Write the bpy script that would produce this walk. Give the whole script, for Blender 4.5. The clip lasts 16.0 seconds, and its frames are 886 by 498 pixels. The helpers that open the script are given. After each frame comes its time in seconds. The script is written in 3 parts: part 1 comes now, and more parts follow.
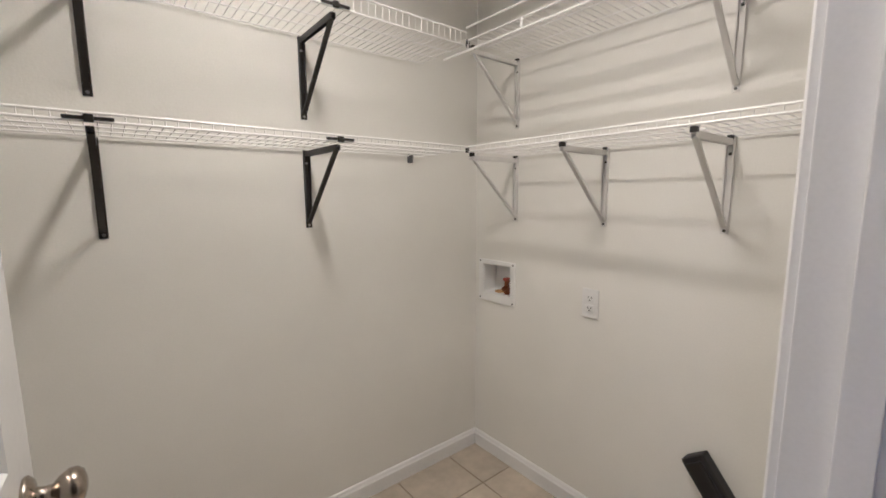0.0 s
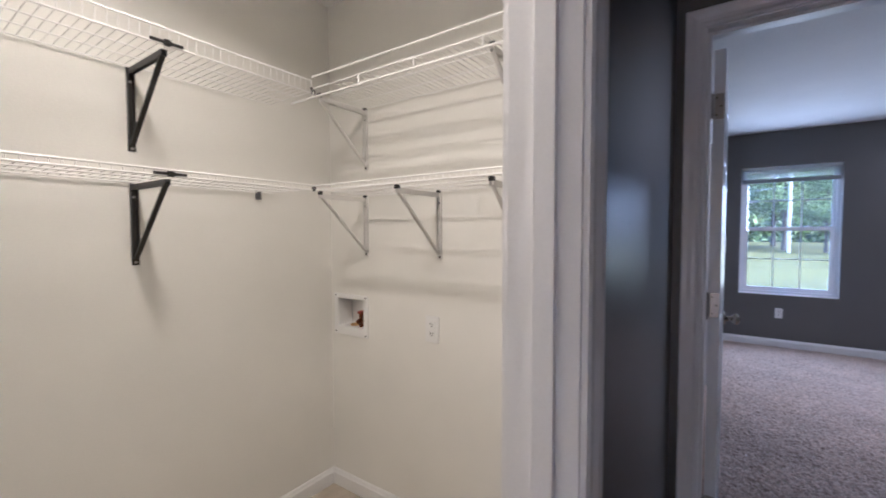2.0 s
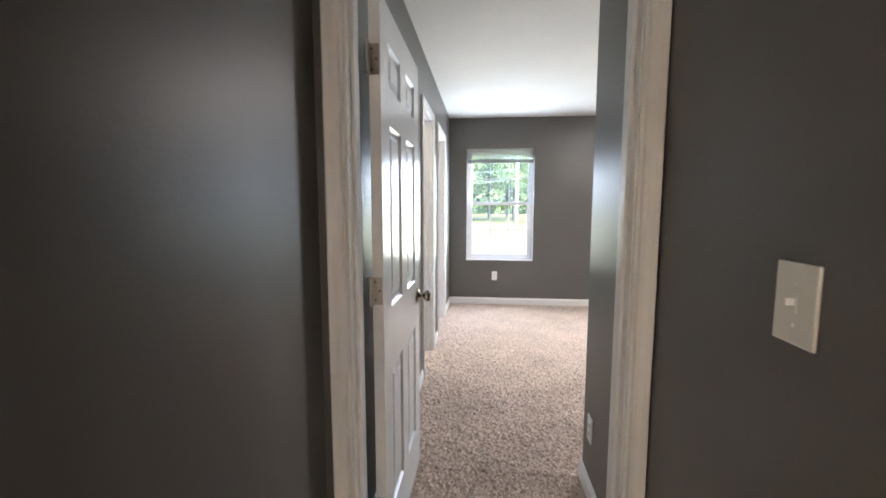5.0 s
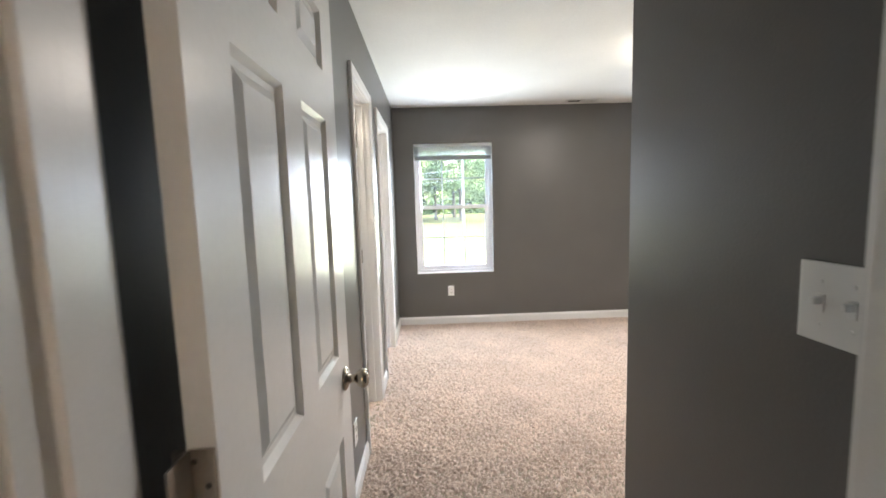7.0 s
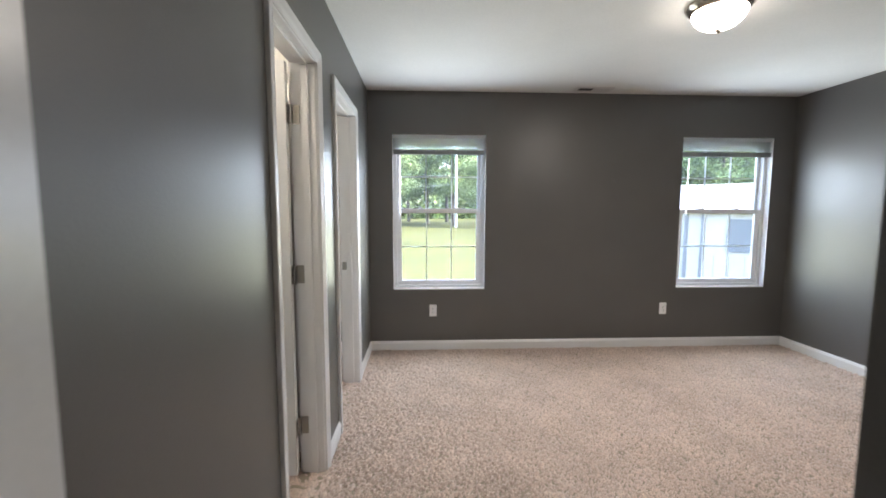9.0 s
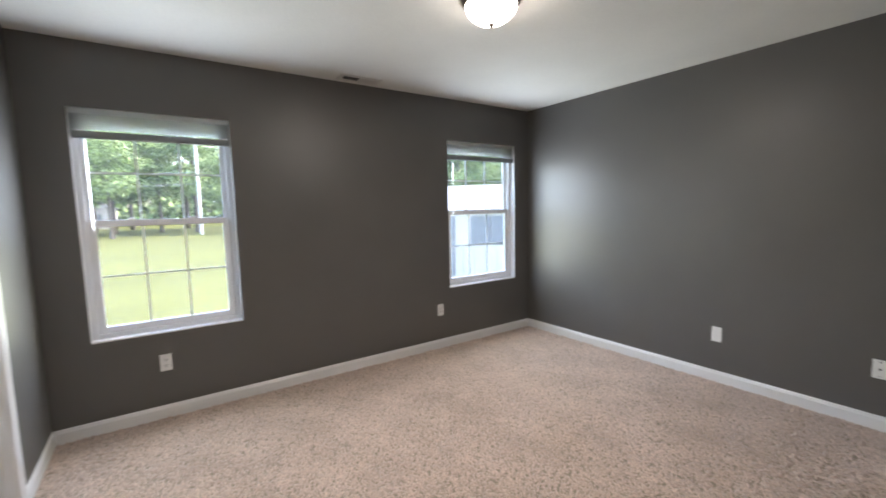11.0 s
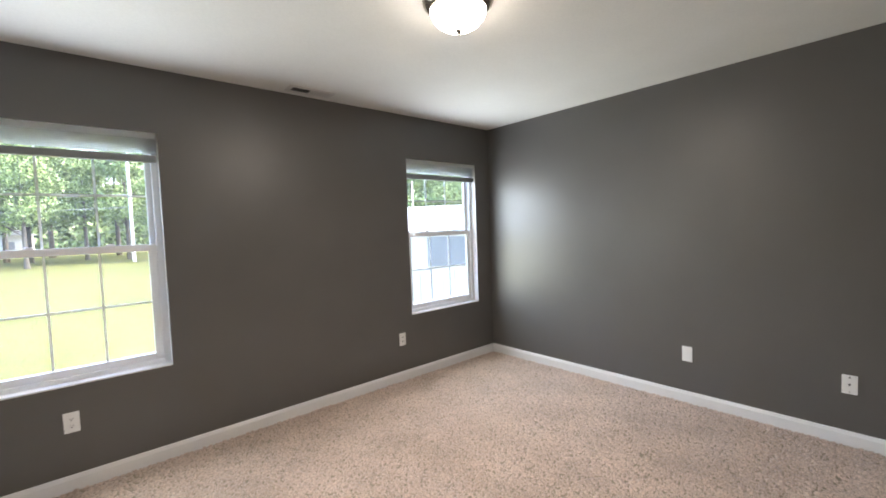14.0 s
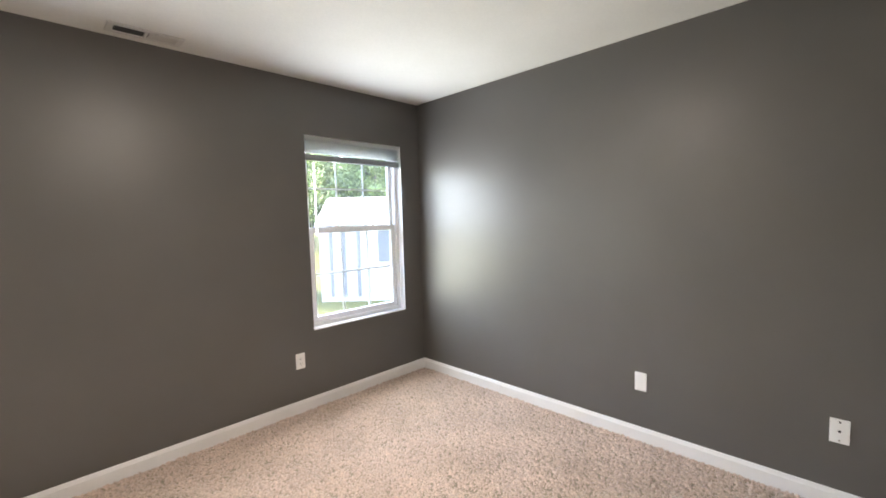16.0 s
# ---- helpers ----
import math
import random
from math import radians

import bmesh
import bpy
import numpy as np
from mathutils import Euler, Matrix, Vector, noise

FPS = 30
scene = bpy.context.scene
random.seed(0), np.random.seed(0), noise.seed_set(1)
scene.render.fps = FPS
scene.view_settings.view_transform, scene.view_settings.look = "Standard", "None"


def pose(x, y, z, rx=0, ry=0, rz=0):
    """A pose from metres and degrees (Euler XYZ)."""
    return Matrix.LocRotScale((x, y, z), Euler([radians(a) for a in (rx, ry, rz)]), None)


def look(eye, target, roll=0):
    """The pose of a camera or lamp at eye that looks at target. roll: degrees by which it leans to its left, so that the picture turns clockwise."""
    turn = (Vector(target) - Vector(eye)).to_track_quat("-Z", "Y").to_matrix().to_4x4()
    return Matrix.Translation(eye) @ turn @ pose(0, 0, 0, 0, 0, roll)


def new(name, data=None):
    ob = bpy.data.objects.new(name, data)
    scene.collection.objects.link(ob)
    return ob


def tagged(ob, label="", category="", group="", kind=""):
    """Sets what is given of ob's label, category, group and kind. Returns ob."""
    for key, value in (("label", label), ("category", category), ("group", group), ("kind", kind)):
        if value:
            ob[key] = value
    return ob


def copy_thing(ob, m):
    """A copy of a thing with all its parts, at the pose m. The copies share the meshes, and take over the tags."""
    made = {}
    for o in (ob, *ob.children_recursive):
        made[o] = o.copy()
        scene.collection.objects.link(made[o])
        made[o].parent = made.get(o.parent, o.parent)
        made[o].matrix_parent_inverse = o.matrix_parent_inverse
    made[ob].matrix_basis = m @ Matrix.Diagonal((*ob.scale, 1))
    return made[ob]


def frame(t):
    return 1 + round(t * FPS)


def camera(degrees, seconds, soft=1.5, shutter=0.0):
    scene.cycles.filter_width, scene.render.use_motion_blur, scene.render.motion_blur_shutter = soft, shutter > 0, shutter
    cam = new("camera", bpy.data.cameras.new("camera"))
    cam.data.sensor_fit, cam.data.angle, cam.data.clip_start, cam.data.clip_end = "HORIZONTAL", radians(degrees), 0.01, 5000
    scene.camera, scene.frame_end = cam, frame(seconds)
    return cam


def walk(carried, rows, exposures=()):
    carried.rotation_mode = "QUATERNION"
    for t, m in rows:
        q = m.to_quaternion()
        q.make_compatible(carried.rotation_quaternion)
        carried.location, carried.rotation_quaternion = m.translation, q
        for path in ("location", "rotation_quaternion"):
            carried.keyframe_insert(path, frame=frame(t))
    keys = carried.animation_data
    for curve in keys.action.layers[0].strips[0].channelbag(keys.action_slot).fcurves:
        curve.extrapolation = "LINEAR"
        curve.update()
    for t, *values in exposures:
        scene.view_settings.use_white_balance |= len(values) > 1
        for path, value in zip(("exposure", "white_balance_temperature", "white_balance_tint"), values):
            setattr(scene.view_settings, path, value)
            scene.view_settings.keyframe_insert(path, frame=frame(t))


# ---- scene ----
cam = camera(93.8, 16.0, soft=1.7, shutter=0.4)
PATH = [
    (0, (-0.001, 0.131, 1.319), (1.238, 1.679, 1.058), -0.3),
    (0.5, (0.001, 0.108, 1.326), (1.298, 1.613, 1.092), -0.3),
    (1, (0.001, 0.057, 1.325), (1.41, 1.463, 1.134), 0.0),
    (1.5, (0.012, -0.009, 1.319), (1.521, 1.299, 1.198), -0.1),
    (2, (0.014, -0.049, 1.313), (1.649, 1.1, 1.23), -0.1),
    (2.5, (0.032, -0.094, 1.303), (1.79, 0.856, 1.23), -0.4),
    (3, (0.055, -0.136, 1.298), (1.915, 0.594, 1.212), -0.9),
    (3.5, (0.096, -0.209, 1.294), (2.026, 0.303, 1.184), -0.9),
    (4, (0.174, -0.306, 1.299), (2.137, 0.043, 1.151), 0.3),
    (4.2, (0.244, -0.328, 1.299), (2.214, -0.026, 1.132), 0.3),
    (6.3, (1.030, -0.327, 1.359), (3.015, -0.241, 1.14), -1.0),
    (6.5, (1.128, -0.317, 1.35), (3.115, -0.264, 1.132), -1.3),
    (7, (1.341, -0.267, 1.36), (3.329, -0.323, 1.151), -1.7),
    (7.5, (1.529, -0.302, 1.338), (3.509, -0.401, 1.071), -0.9),
    (8, (1.730, -0.319, 1.337), (3.720, -0.383, 1.146), 0.2),
    (8.2, (1.800, -0.336, 1.323), (3.793, -0.377, 1.151), 0.1),
    (10.3, (2.555, -0.428, 1.402), (4.442, -1.063, 1.209), -0.4),
    (10.5, (2.601, -0.44, 1.39), (4.43, -1.228, 1.208), -0.8),
    (11, (2.686, -0.493, 1.392), (4.324, -1.622, 1.194), -1.3),
    (11.5, (2.76, -0.486, 1.387), (4.207, -1.85, 1.175), -0.9),
    (12, (2.792, -0.47, 1.38), (4.135, -1.94, 1.189), 0.2),
    (12.5, (2.784, -0.466, 1.371), (4.083, -1.979, 1.213), 0.5),
    (13, (2.813, -0.447, 1.379), (4.114, -1.957, 1.22), -0.8),
    (13.5, (2.861, -0.438, 1.375), (4.278, -1.845, 1.255), -2.1),
    (14, (2.926, -0.581, 1.4), (4.431, -1.893, 1.295), -2.1),
    (14.5, (2.971, -0.763, 1.403), (4.428, -2.128, 1.277), -2.9),
    (15, (3.069, -0.905, 1.415), (4.424, -2.37, 1.275), -3.9),
    (15.5, (3.124, -1.123, 1.412), (4.494, -2.575, 1.291), -2.5),
    (16, (3.158, -1.398, 1.409), (4.567, -2.81, 1.259), -1.6),
]
EXPOSURES = [(0.0, 3.75, 4820, 24), (2.5, 3.92, 4880, 27), (3.0, 4.12, 5020, 29), (3.5, 4.42, 5400, 26), (4.0, 4.87, 5600, 20),
             (6.5, 5.15, 6450, 14), (8.0, 4.55, 6250, 14), (10.5, 4.08, 6350, 15), (13.0, 4.32, 6450, 15), (14.5, 4.37, 6600, 15),
             (15.3, 4.52, 6650, 16), (16.0, 4.7, 6750, 16)]
walk(cam, [(t, look(eye, target, roll)) for t, eye, target, roll in PATH], EXPOSURES)

# ---- world, sun and lamps ----
world = bpy.data.worlds.new("sky")
scene.world = world
world.use_nodes = True
wn = world.node_tree
sky = wn.nodes.new("ShaderNodeTexSky")
sky.sky_type, sky.sun_disc = "NISHITA", False
sky.sun_elevation, sky.sun_rotation = radians(52), radians(188)
sky.air_density, sky.dust_density = 1.2, 2.5
wn.links.new(sky.outputs[0], wn.nodes["Background"].inputs[0])
wn.nodes["Background"].inputs[1].default_value = 0.15

sun_data = bpy.data.lights.new("sun", "SUN")
sun_data.energy, sun_data.angle, sun_data.color = 0.5, radians(12), (1.0, 0.95, 0.88)
sun = new("sun", sun_data)
sun.matrix_world = look((-4, -30, 39), (0, 0, 0))

bulb_data = bpy.data.lights.new("laundry_lamp_light", "AREA")
bulb_data.shape, bulb_data.size, bulb_data.size_y = "RECTANGLE", 0.10, 0.34
bulb_data.spread = radians(155)
bulb_data.energy, bulb_data.color = 1.15, (1.0, 0.80, 0.47)
bulb_light = new("laundry_lamp_light", bulb_data)
bulb_light.location = (0.43, 0.84, 2.372)

bed_data = bpy.data.lights.new("bedroom_lamp_light", "AREA")
bed_data.shape, bed_data.size = "DISK", 0.22
bed_data.energy, bed_data.color = 1.1, (1.0, 0.92, 0.80)
bed_light = new("bedroom_lamp_light", bed_data)
bed_light.location = (4.34, -1.96, 2.284)


def window_light(name, eye, target, width, height, energy, color):
    """An area lamp added in a window's opening to stand in for daylight."""
    d = bpy.data.lights.new(name, "AREA")
    d.shape, d.size, d.size_y = "RECTANGLE", width, height
    d.energy, d.color, d.spread = energy, color, radians(168)
    new(name, d).matrix_world = look(eye, target)


SKYLIGHT, LAWNLIGHT = (0.80, 0.91, 1.0), (0.94, 1.0, 0.78)
# Bluish lamp above for the sky, yellow-green lamp below for the lawn's bounce.
for yc in (-0.54, -3.335):
    window_light("sky_light", (6.055, yc, 1.575), (5.055, yc, 1.575), 0.80, 0.54, 0.82, SKYLIGHT)
    window_light("lawn_light", (6.055, yc, 0.96), (5.055, yc, 0.96), 0.80, 0.62, 0.50, LAWNLIGHT)
# Fill lamps in an unseen added room, to brighten the hall from behind.
window_light("hall_fill_light", (-3.35, -2.41, 1.3), (-3.35, 0, 1.3), 2.8, 1.7, 7.0, SKYLIGHT)
window_light("hall_fill_light", (-3.35, 1.81, 1.3), (-3.35, 0, 1.3), 2.8, 1.7, 7.0, SKYLIGHT)


# ---- materials ----
def mat(name, color, rough=0.5, metal=0.0, grain=0.0, grain_scale=200.0, blotch=0.0, blotch_scale=2.5,
        bump=0.0, bump_scale=300.0, per_object=0.0, island=0.0, spec=0.5, sheen=0.0):
    """Principled material: base colour varied at two scales, with fine relief."""
    m = bpy.data.materials.new(name)
    m.use_nodes = True
    nt = m.node_tree
    p = nt.nodes["Principled BSDF"]
    p.inputs["Roughness"].default_value, p.inputs["Metallic"].default_value = rough, metal
    p.inputs["Specular IOR Level"].default_value = spec
    if sheen:
        p.inputs["Sheen Weight"].default_value = sheen
    co = nt.nodes.new("ShaderNodeTexCoord")
    last = None

    def vary(prev, fac_socket, amount):
        mix = nt.nodes.new("ShaderNodeMix")
        mix.data_type, mix.blend_type = "RGBA", "MULTIPLY"
        mix.inputs["Factor"].default_value = 1.0
        ramp = nt.nodes.new("ShaderNodeMapRange")
        ramp.inputs["From Min"].default_value, ramp.inputs["From Max"].default_value = 0.25, 0.75
        ramp.inputs["To Min"].default_value, ramp.inputs["To Max"].default_value = 1 - amount, 1 + amount
        nt.links.new(fac_socket, ramp.inputs["Value"])
        if prev is None:
            mix.inputs["A"].default_value = (*color, 1)
        else:
            nt.links.new(prev, mix.inputs["A"])
        nt.links.new(ramp.outputs[0], mix.inputs["B"])
        return mix.outputs["Result"]

    def noise_tex(scale, detail):
        n = nt.nodes.new("ShaderNodeTexNoise")
        n.inputs["Scale"].default_value, n.inputs["Detail"].default_value = scale, detail
        nt.links.new(co.outputs["Object"], n.inputs["Vector"])
        return n.outputs["Fac"]

    if grain:
        last = vary(last, noise_tex(grain_scale, 3), grain)
    if blotch:
        last = vary(last, noise_tex(blotch_scale, 4), blotch)
    if per_object:
        oi = nt.nodes.new("ShaderNodeObjectInfo")
        last = vary(last, oi.outputs["Random"], per_object)
    if island:
        ge = nt.nodes.new("ShaderNodeNewGeometry")
        last = vary(last, ge.outputs["Random Per Island"], island)
    if last is None:
        p.inputs["Base Color"].default_value = (*color, 1)
    else:
        nt.links.new(last, p.inputs["Base Color"])
    if bump:
        b = nt.nodes.new("ShaderNodeBump")
        b.inputs["Strength"].default_value, b.inputs["Distance"].default_value = bump, 0.002
        nt.links.new(noise_tex(bump_scale, 4), b.inputs["Height"])
        nt.links.new(b.outputs[0], p.inputs["Normal"])
    return m


def glass_mat(name, tint=(0.95, 0.97, 0.96), haze=0.0):
    """Clear glass; haze mixes in a whitish translucent veil that imitates glare over the view."""
    m = bpy.data.materials.new(name)
    m.use_nodes = True
    nt = m.node_tree
    p = nt.nodes["Principled BSDF"]
    p.inputs["Base Color"].default_value = (*tint, 1)
    p.inputs["Transmission Weight"].default_value, p.inputs["Roughness"].default_value, p.inputs["IOR"].default_value = 1, 0.0, 1.05
    if haze:
        veil, mix = nt.nodes.new("ShaderNodeBsdfTranslucent"), nt.nodes.new("ShaderNodeMixShader")
        veil.inputs["Color"].default_value = (0.9, 0.92, 0.92, 1)
        co, n, ramp = nt.nodes.new("ShaderNodeTexCoord"), nt.nodes.new("ShaderNodeTexNoise"), nt.nodes.new("ShaderNodeMapRange")
        n.inputs["Scale"].default_value, n.inputs["Detail"].default_value = 5.0, 5.0
        ramp.inputs["To Min"].default_value, ramp.inputs["To Max"].default_value = 0.6 * haze, 1.4 * haze
        nt.links.new(co.outputs["Object"], n.inputs["Vector"])
        nt.links.new(n.outputs["Fac"], ramp.inputs["Value"])
        nt.links.new(ramp.outputs[0], mix.inputs[0])
        nt.links.new(p.outputs[0], mix.inputs[1])
        nt.links.new(veil.outputs[0], mix.inputs[2])
        nt.links.new(mix.outputs[0], nt.nodes["Material Output"].inputs["Surface"])
    return m


def glow_mat(name, color, strength):
    m = mat(name, (0.9, 0.88, 0.84), 0.3)
    p = m.node_tree.nodes["Principled BSDF"]
    p.inputs["Emission Color"].default_value, p.inputs["Emission Strength"].default_value = (*color, 1), strength
    return m


GREY = mat("grey_wall_paint", (0.110, 0.104, 0.098), 0.40, grain=0.03, blotch=0.05, bump=0.2, bump_scale=140, spec=0.5)
# Tan only in the unseen room, chosen to bounce warm light into the hall.
TAN = mat("tan_bounce_paint", (0.70, 0.52, 0.33), 0.6, grain=0.02, blotch=0.04, bump=0.2, bump_scale=140)
CREAM = mat("white_laundry_paint", (0.76, 0.745, 0.70), 0.55, grain=0.02, blotch=0.04, bump=0.2, bump_scale=140)
CEIL = mat("white_ceiling_paint", (0.78, 0.775, 0.74), 0.85, grain=0.03, grain_scale=90, blotch=0.03, bump=0.5, bump_scale=120)
TRIM = mat("white_trim_paint", (0.76, 0.755, 0.75), 0.28, grain=0.02, blotch=0.03, bump=0.06, bump_scale=60)
DOOR = mat("white_door_paint", (0.74, 0.74, 0.735), 0.26, grain=0.02, grain_scale=70, blotch=0.03, bump=0.1, bump_scale=90)
VINYL = mat("white_window_vinyl", (0.78, 0.79, 0.80), 0.3, blotch=0.03)
CARPET = mat("beige_frieze_carpet", (0.55, 0.428, 0.358), 0.95, grain=0.42, grain_scale=105, blotch=0.16, blotch_scale=3.0, bump=0.8, bump_scale=160, spec=0.1, sheen=0.3)
TILE = mat("beige_ceramic_tile", (0.46, 0.40, 0.32), 0.35, grain=0.08, grain_scale=25, blotch=0.18, blotch_scale=5, per_object=0.06, bump=0.15, bump_scale=30)
GROUT = mat("tan_grout", (0.30, 0.25, 0.19), 0.9, grain=0.15)
NICKEL = mat("satin_nickel", (0.38, 0.33, 0.275), 0.24, 1.0, grain=0.05)
HINGE = mat("brushed_steel", (0.34, 0.32, 0.29), 0.35, 1.0, grain=0.06)
BLACK = mat("black_enamel", (0.012, 0.011, 0.010), 0.35, grain=0.2, blotch=0.2)
WIRE = mat("white_coated_wire", (0.80, 0.79, 0.77), 0.35, blotch=0.03)
WHITE_METAL = mat("white_enamel", (0.66, 0.645, 0.62), 0.4, blotch=0.04)
PLASTIC = mat("white_plastic", (0.78, 0.775, 0.76), 0.3, blotch=0.02)
SLOT = mat("dark_slot", (0.03, 0.03, 0.03), 0.6)
RUBBER = mat("black_plastic", (0.010, 0.009, 0.009), 0.45, grain=0.2)
BRASS = mat("aged_brass", (0.55, 0.33, 0.13), 0.35, 1.0, grain=0.1)
COPPER = mat("dark_copper", (0.22, 0.085, 0.040), 0.4, 1.0, grain=0.15)
RED = mat("red_handle", (0.30, 0.05, 0.03), 0.45)
# The slight haze paints glare that pales the trees outside.
GLASS = glass_mat("window_glass", haze=0.012)
BLIND = mat("white_blind_slat", (0.86, 0.87, 0.86), 0.5)
BLIND.node_tree.nodes["Principled BSDF"].inputs["Transmission Weight"].default_value = 0.75
RAIL = mat("grey_blind_rail", (0.20, 0.21, 0.215), 0.5)
BOWL = glow_mat("frosted_lit_glass", (1.0, 0.90, 0.76), 1.4)
BULB = glow_mat("lit_diffuser", (1.0, 0.80, 0.47), 0.35)
CLOSET_GLOBE = glow_mat("lit_globe", (1.0, 0.90, 0.75), 3.5)
LAWN = mat("mown_grass", (0.060, 0.062, 0.0170), 0.9, grain=0.2, grain_scale=6, blotch=0.22, blotch_scale=0.25, bump=0.6, bump_scale=20, spec=0.1)
LEAF = mat("green_leaves", (0.140, 0.185, 0.062), 0.6, island=0.5, spec=0.2)
BARK = mat("grey_brown_bark", (0.066, 0.054, 0.042), 0.9, grain=0.3, grain_scale=12, bump=0.8, bump_scale=15)
SIDING = mat("weathered_white_siding", (0.34, 0.315, 0.285), 0.6, blotch=0.04, blotch_scale=1.0)
SHINGLE = mat("pale_grey_shingles", (0.28, 0.276, 0.272), 0.9, grain=0.12, grain_scale=20, island=0.1)
BLUEGREY = mat("blue_grey_panel", (0.105, 0.108, 0.115), 0.6, blotch=0.06)
GREYTRIM = mat("grey_trim_board", (0.12, 0.12, 0.126), 0.7, blotch=0.06)
FENCE = mat("weathered_white_fence", (0.40, 0.40, 0.39), 0.5, blotch=0.04)


# ---- mesh helpers ----
def box(bm, x0, x1, y0, y1, z0, z1, bevel=0.0):
    vs = [bm.verts.new((x, y, z)) for z in (z0, z1) for x, y in ((x0, y0), (x1, y0), (x1, y1), (x0, y1))]
    fs = [bm.faces.new([vs[i] for i in q]) for q in ((3, 2, 1, 0), (4, 5, 6, 7), (0, 1, 5, 4), (1, 2, 6, 5), (2, 3, 7, 6), (3, 0, 4, 7))]
    if bevel:
        es = list({e for f in fs for e in f.edges})
        bmesh.ops.bevel(bm, geom=es, offset=bevel, segments=2, affect="EDGES", profile=0.6)
    return vs


def rod(bm, a, b, r, sides=6):
    """A straight wire or bar from a to b."""
    a, b = Vector(a), Vector(b)
    m = Matrix.Translation((a + b) / 2) @ (b - a).to_track_quat("Z", "Y").to_matrix().to_4x4()
    bmesh.ops.create_cone(bm, cap_ends=True, segments=sides, radius1=r, radius2=r, depth=(b - a).length, matrix=m)


def lathe(bm, profile, m=Matrix(), n=24):
    """Turns (radius, height) pairs round the z axis of m."""
    rings = []
    for r, h in profile:
        rings.append([bm.verts.new(m @ Vector((r * math.cos(2 * math.pi * k / n), r * math.sin(2 * math.pi * k / n), h))) for k in range(n)]
                     if r > 1e-6 else [bm.verts.new(m @ Vector((0, 0, h)))])
    for a, b in zip(rings, rings[1:]):
        for k in range(n):
            j = (k + 1) % n
            q = [a[k % len(a)], a[j % len(a)], b[j % len(b)], b[k % len(b)]]
            q = list(dict.fromkeys(q))
            if len(q) > 2:
                bm.faces.new(q)


def mesh_of(name, bm, material, smooth=False):
    bmesh.ops.recalc_face_normals(bm, faces=bm.faces)
    me = bpy.data.meshes.new(name)
    bm.to_mesh(me)
    bm.free()
    for m in (material if isinstance(material, (list, tuple)) else [material]):
        me.materials.append(m)
    if smooth:
        me.polygons.foreach_set("use_smooth", [True] * len(me.polygons))
    return me


def part(name, bm, material, parent, label="", smooth=False):
    ob = new(name, mesh_of(name, bm, material, smooth))
    ob.parent = parent
    if label:
        ob["label"] = label
    return ob


def solid(name, bm, material, label, category, kind="", smooth=False):
    return tagged(new(name, mesh_of(name, bm, material, smooth)), label, category, kind=kind)


def empty(name, label, category, at=(0, 0, 0), rz=0.0, kind="", group=""):
    ob = tagged(new(name), label, category, group, kind)
    ob.empty_display_size = 0.05
    ob.matrix_basis = pose(*at, 0, 0, rz)
    return ob


def boxes(name, material, parent, *dims, bevel=0.0, label=""):
    bm = bmesh.new()
    for d in dims:
        box(bm, *d, bevel=bevel)
    return part(name, bm, material, parent, label)


# ---- structure ----
H, T = 2.44, 0.115          # ceiling height, wall thickness
XW, YR, XB, YL = 6.045, -4.0, 2.478, 0.124   # window wall, far side wall, back wall, door-side wall
YP, YH = -0.82, -0.772      # passage side wall, hall side wall
XD0, XD1 = 1.627, 1.742      # wall with the bedroom door
LX0, LX1, LY0, LY1 = -0.24, 1.43, 0.239, 1.65   # laundry


def wall(name, along, u0, u1, v0, v1, openings, mats, label):
    """A wall with thickness: along 'x' or 'y', from u0 to u1, faces at v0 and v1; openings (u0, u1, z0, z1) go through it.
    mats: on the v0 face, on the v1 face, on edges and reveals."""
    us = sorted({u0, u1, *[o[0] for o in openings], *[o[1] for o in openings]})
    zs = sorted({0.0, H, *[o[2] for o in openings], *[o[3] for o in openings]})
    nu, nz = len(us) - 1, len(zs) - 1

    def full(i, k):
        if not (0 <= i < nu and 0 <= k < nz):
            return False
        cu, cz = (us[i] + us[i + 1]) / 2, (zs[k] + zs[k + 1]) / 2
        return not any(a < cu < b and c < cz < d for a, b, c, d in openings)
    bm = bmesh.new()
    cache = {}

    def vert(u, v, z):
        key = (round(u, 5), round(v, 5), round(z, 5))
        if key not in cache:
            cache[key] = bm.verts.new((u, v, z) if along == "x" else (v, u, z))
        return cache[key]

    def face(index, *pts):
        f = bm.faces.new([vert(*p) for p in pts])
        f.material_index = index
    for i in range(nu):
        for k in range(nz):
            if not full(i, k):
                continue
            a, b, c, d = us[i], us[i + 1], zs[k], zs[k + 1]
            face(0, (a, v0, c), (b, v0, c), (b, v0, d), (a, v0, d))
            face(1, (a, v1, c), (b, v1, c), (b, v1, d), (a, v1, d))
            if not full(i - 1, k):
                face(2, (a, v0, c), (a, v1, c), (a, v1, d), (a, v0, d))
            if not full(i + 1, k):
                face(2, (b, v0, c), (b, v1, c), (b, v1, d), (b, v0, d))
            if not full(i, k - 1):
                face(2, (a, v0, c), (b, v0, c), (b, v1, c), (a, v1, c))
            if not full(i, k + 1):
                face(2, (a, v0, d), (b, v0, d), (b, v1, d), (a, v1, d))
    return solid(name, bm, mats, label, "wall", "structure")


JT = 0.018                  # jamb board
W1, W2 = (-0.977, -0.102, 0.589, 2.046), (-3.786, -2.884, 0.589, 2.046)
D_BED = (-0.708, 0.036)      # bedroom door, along y
D_LND = (-0.155, 0.594)      # laundry door, along x
D_CL = (3.59, 4.17)         # closet door, along x
D_BA = (4.59, 5.29)         # open doorway, along x
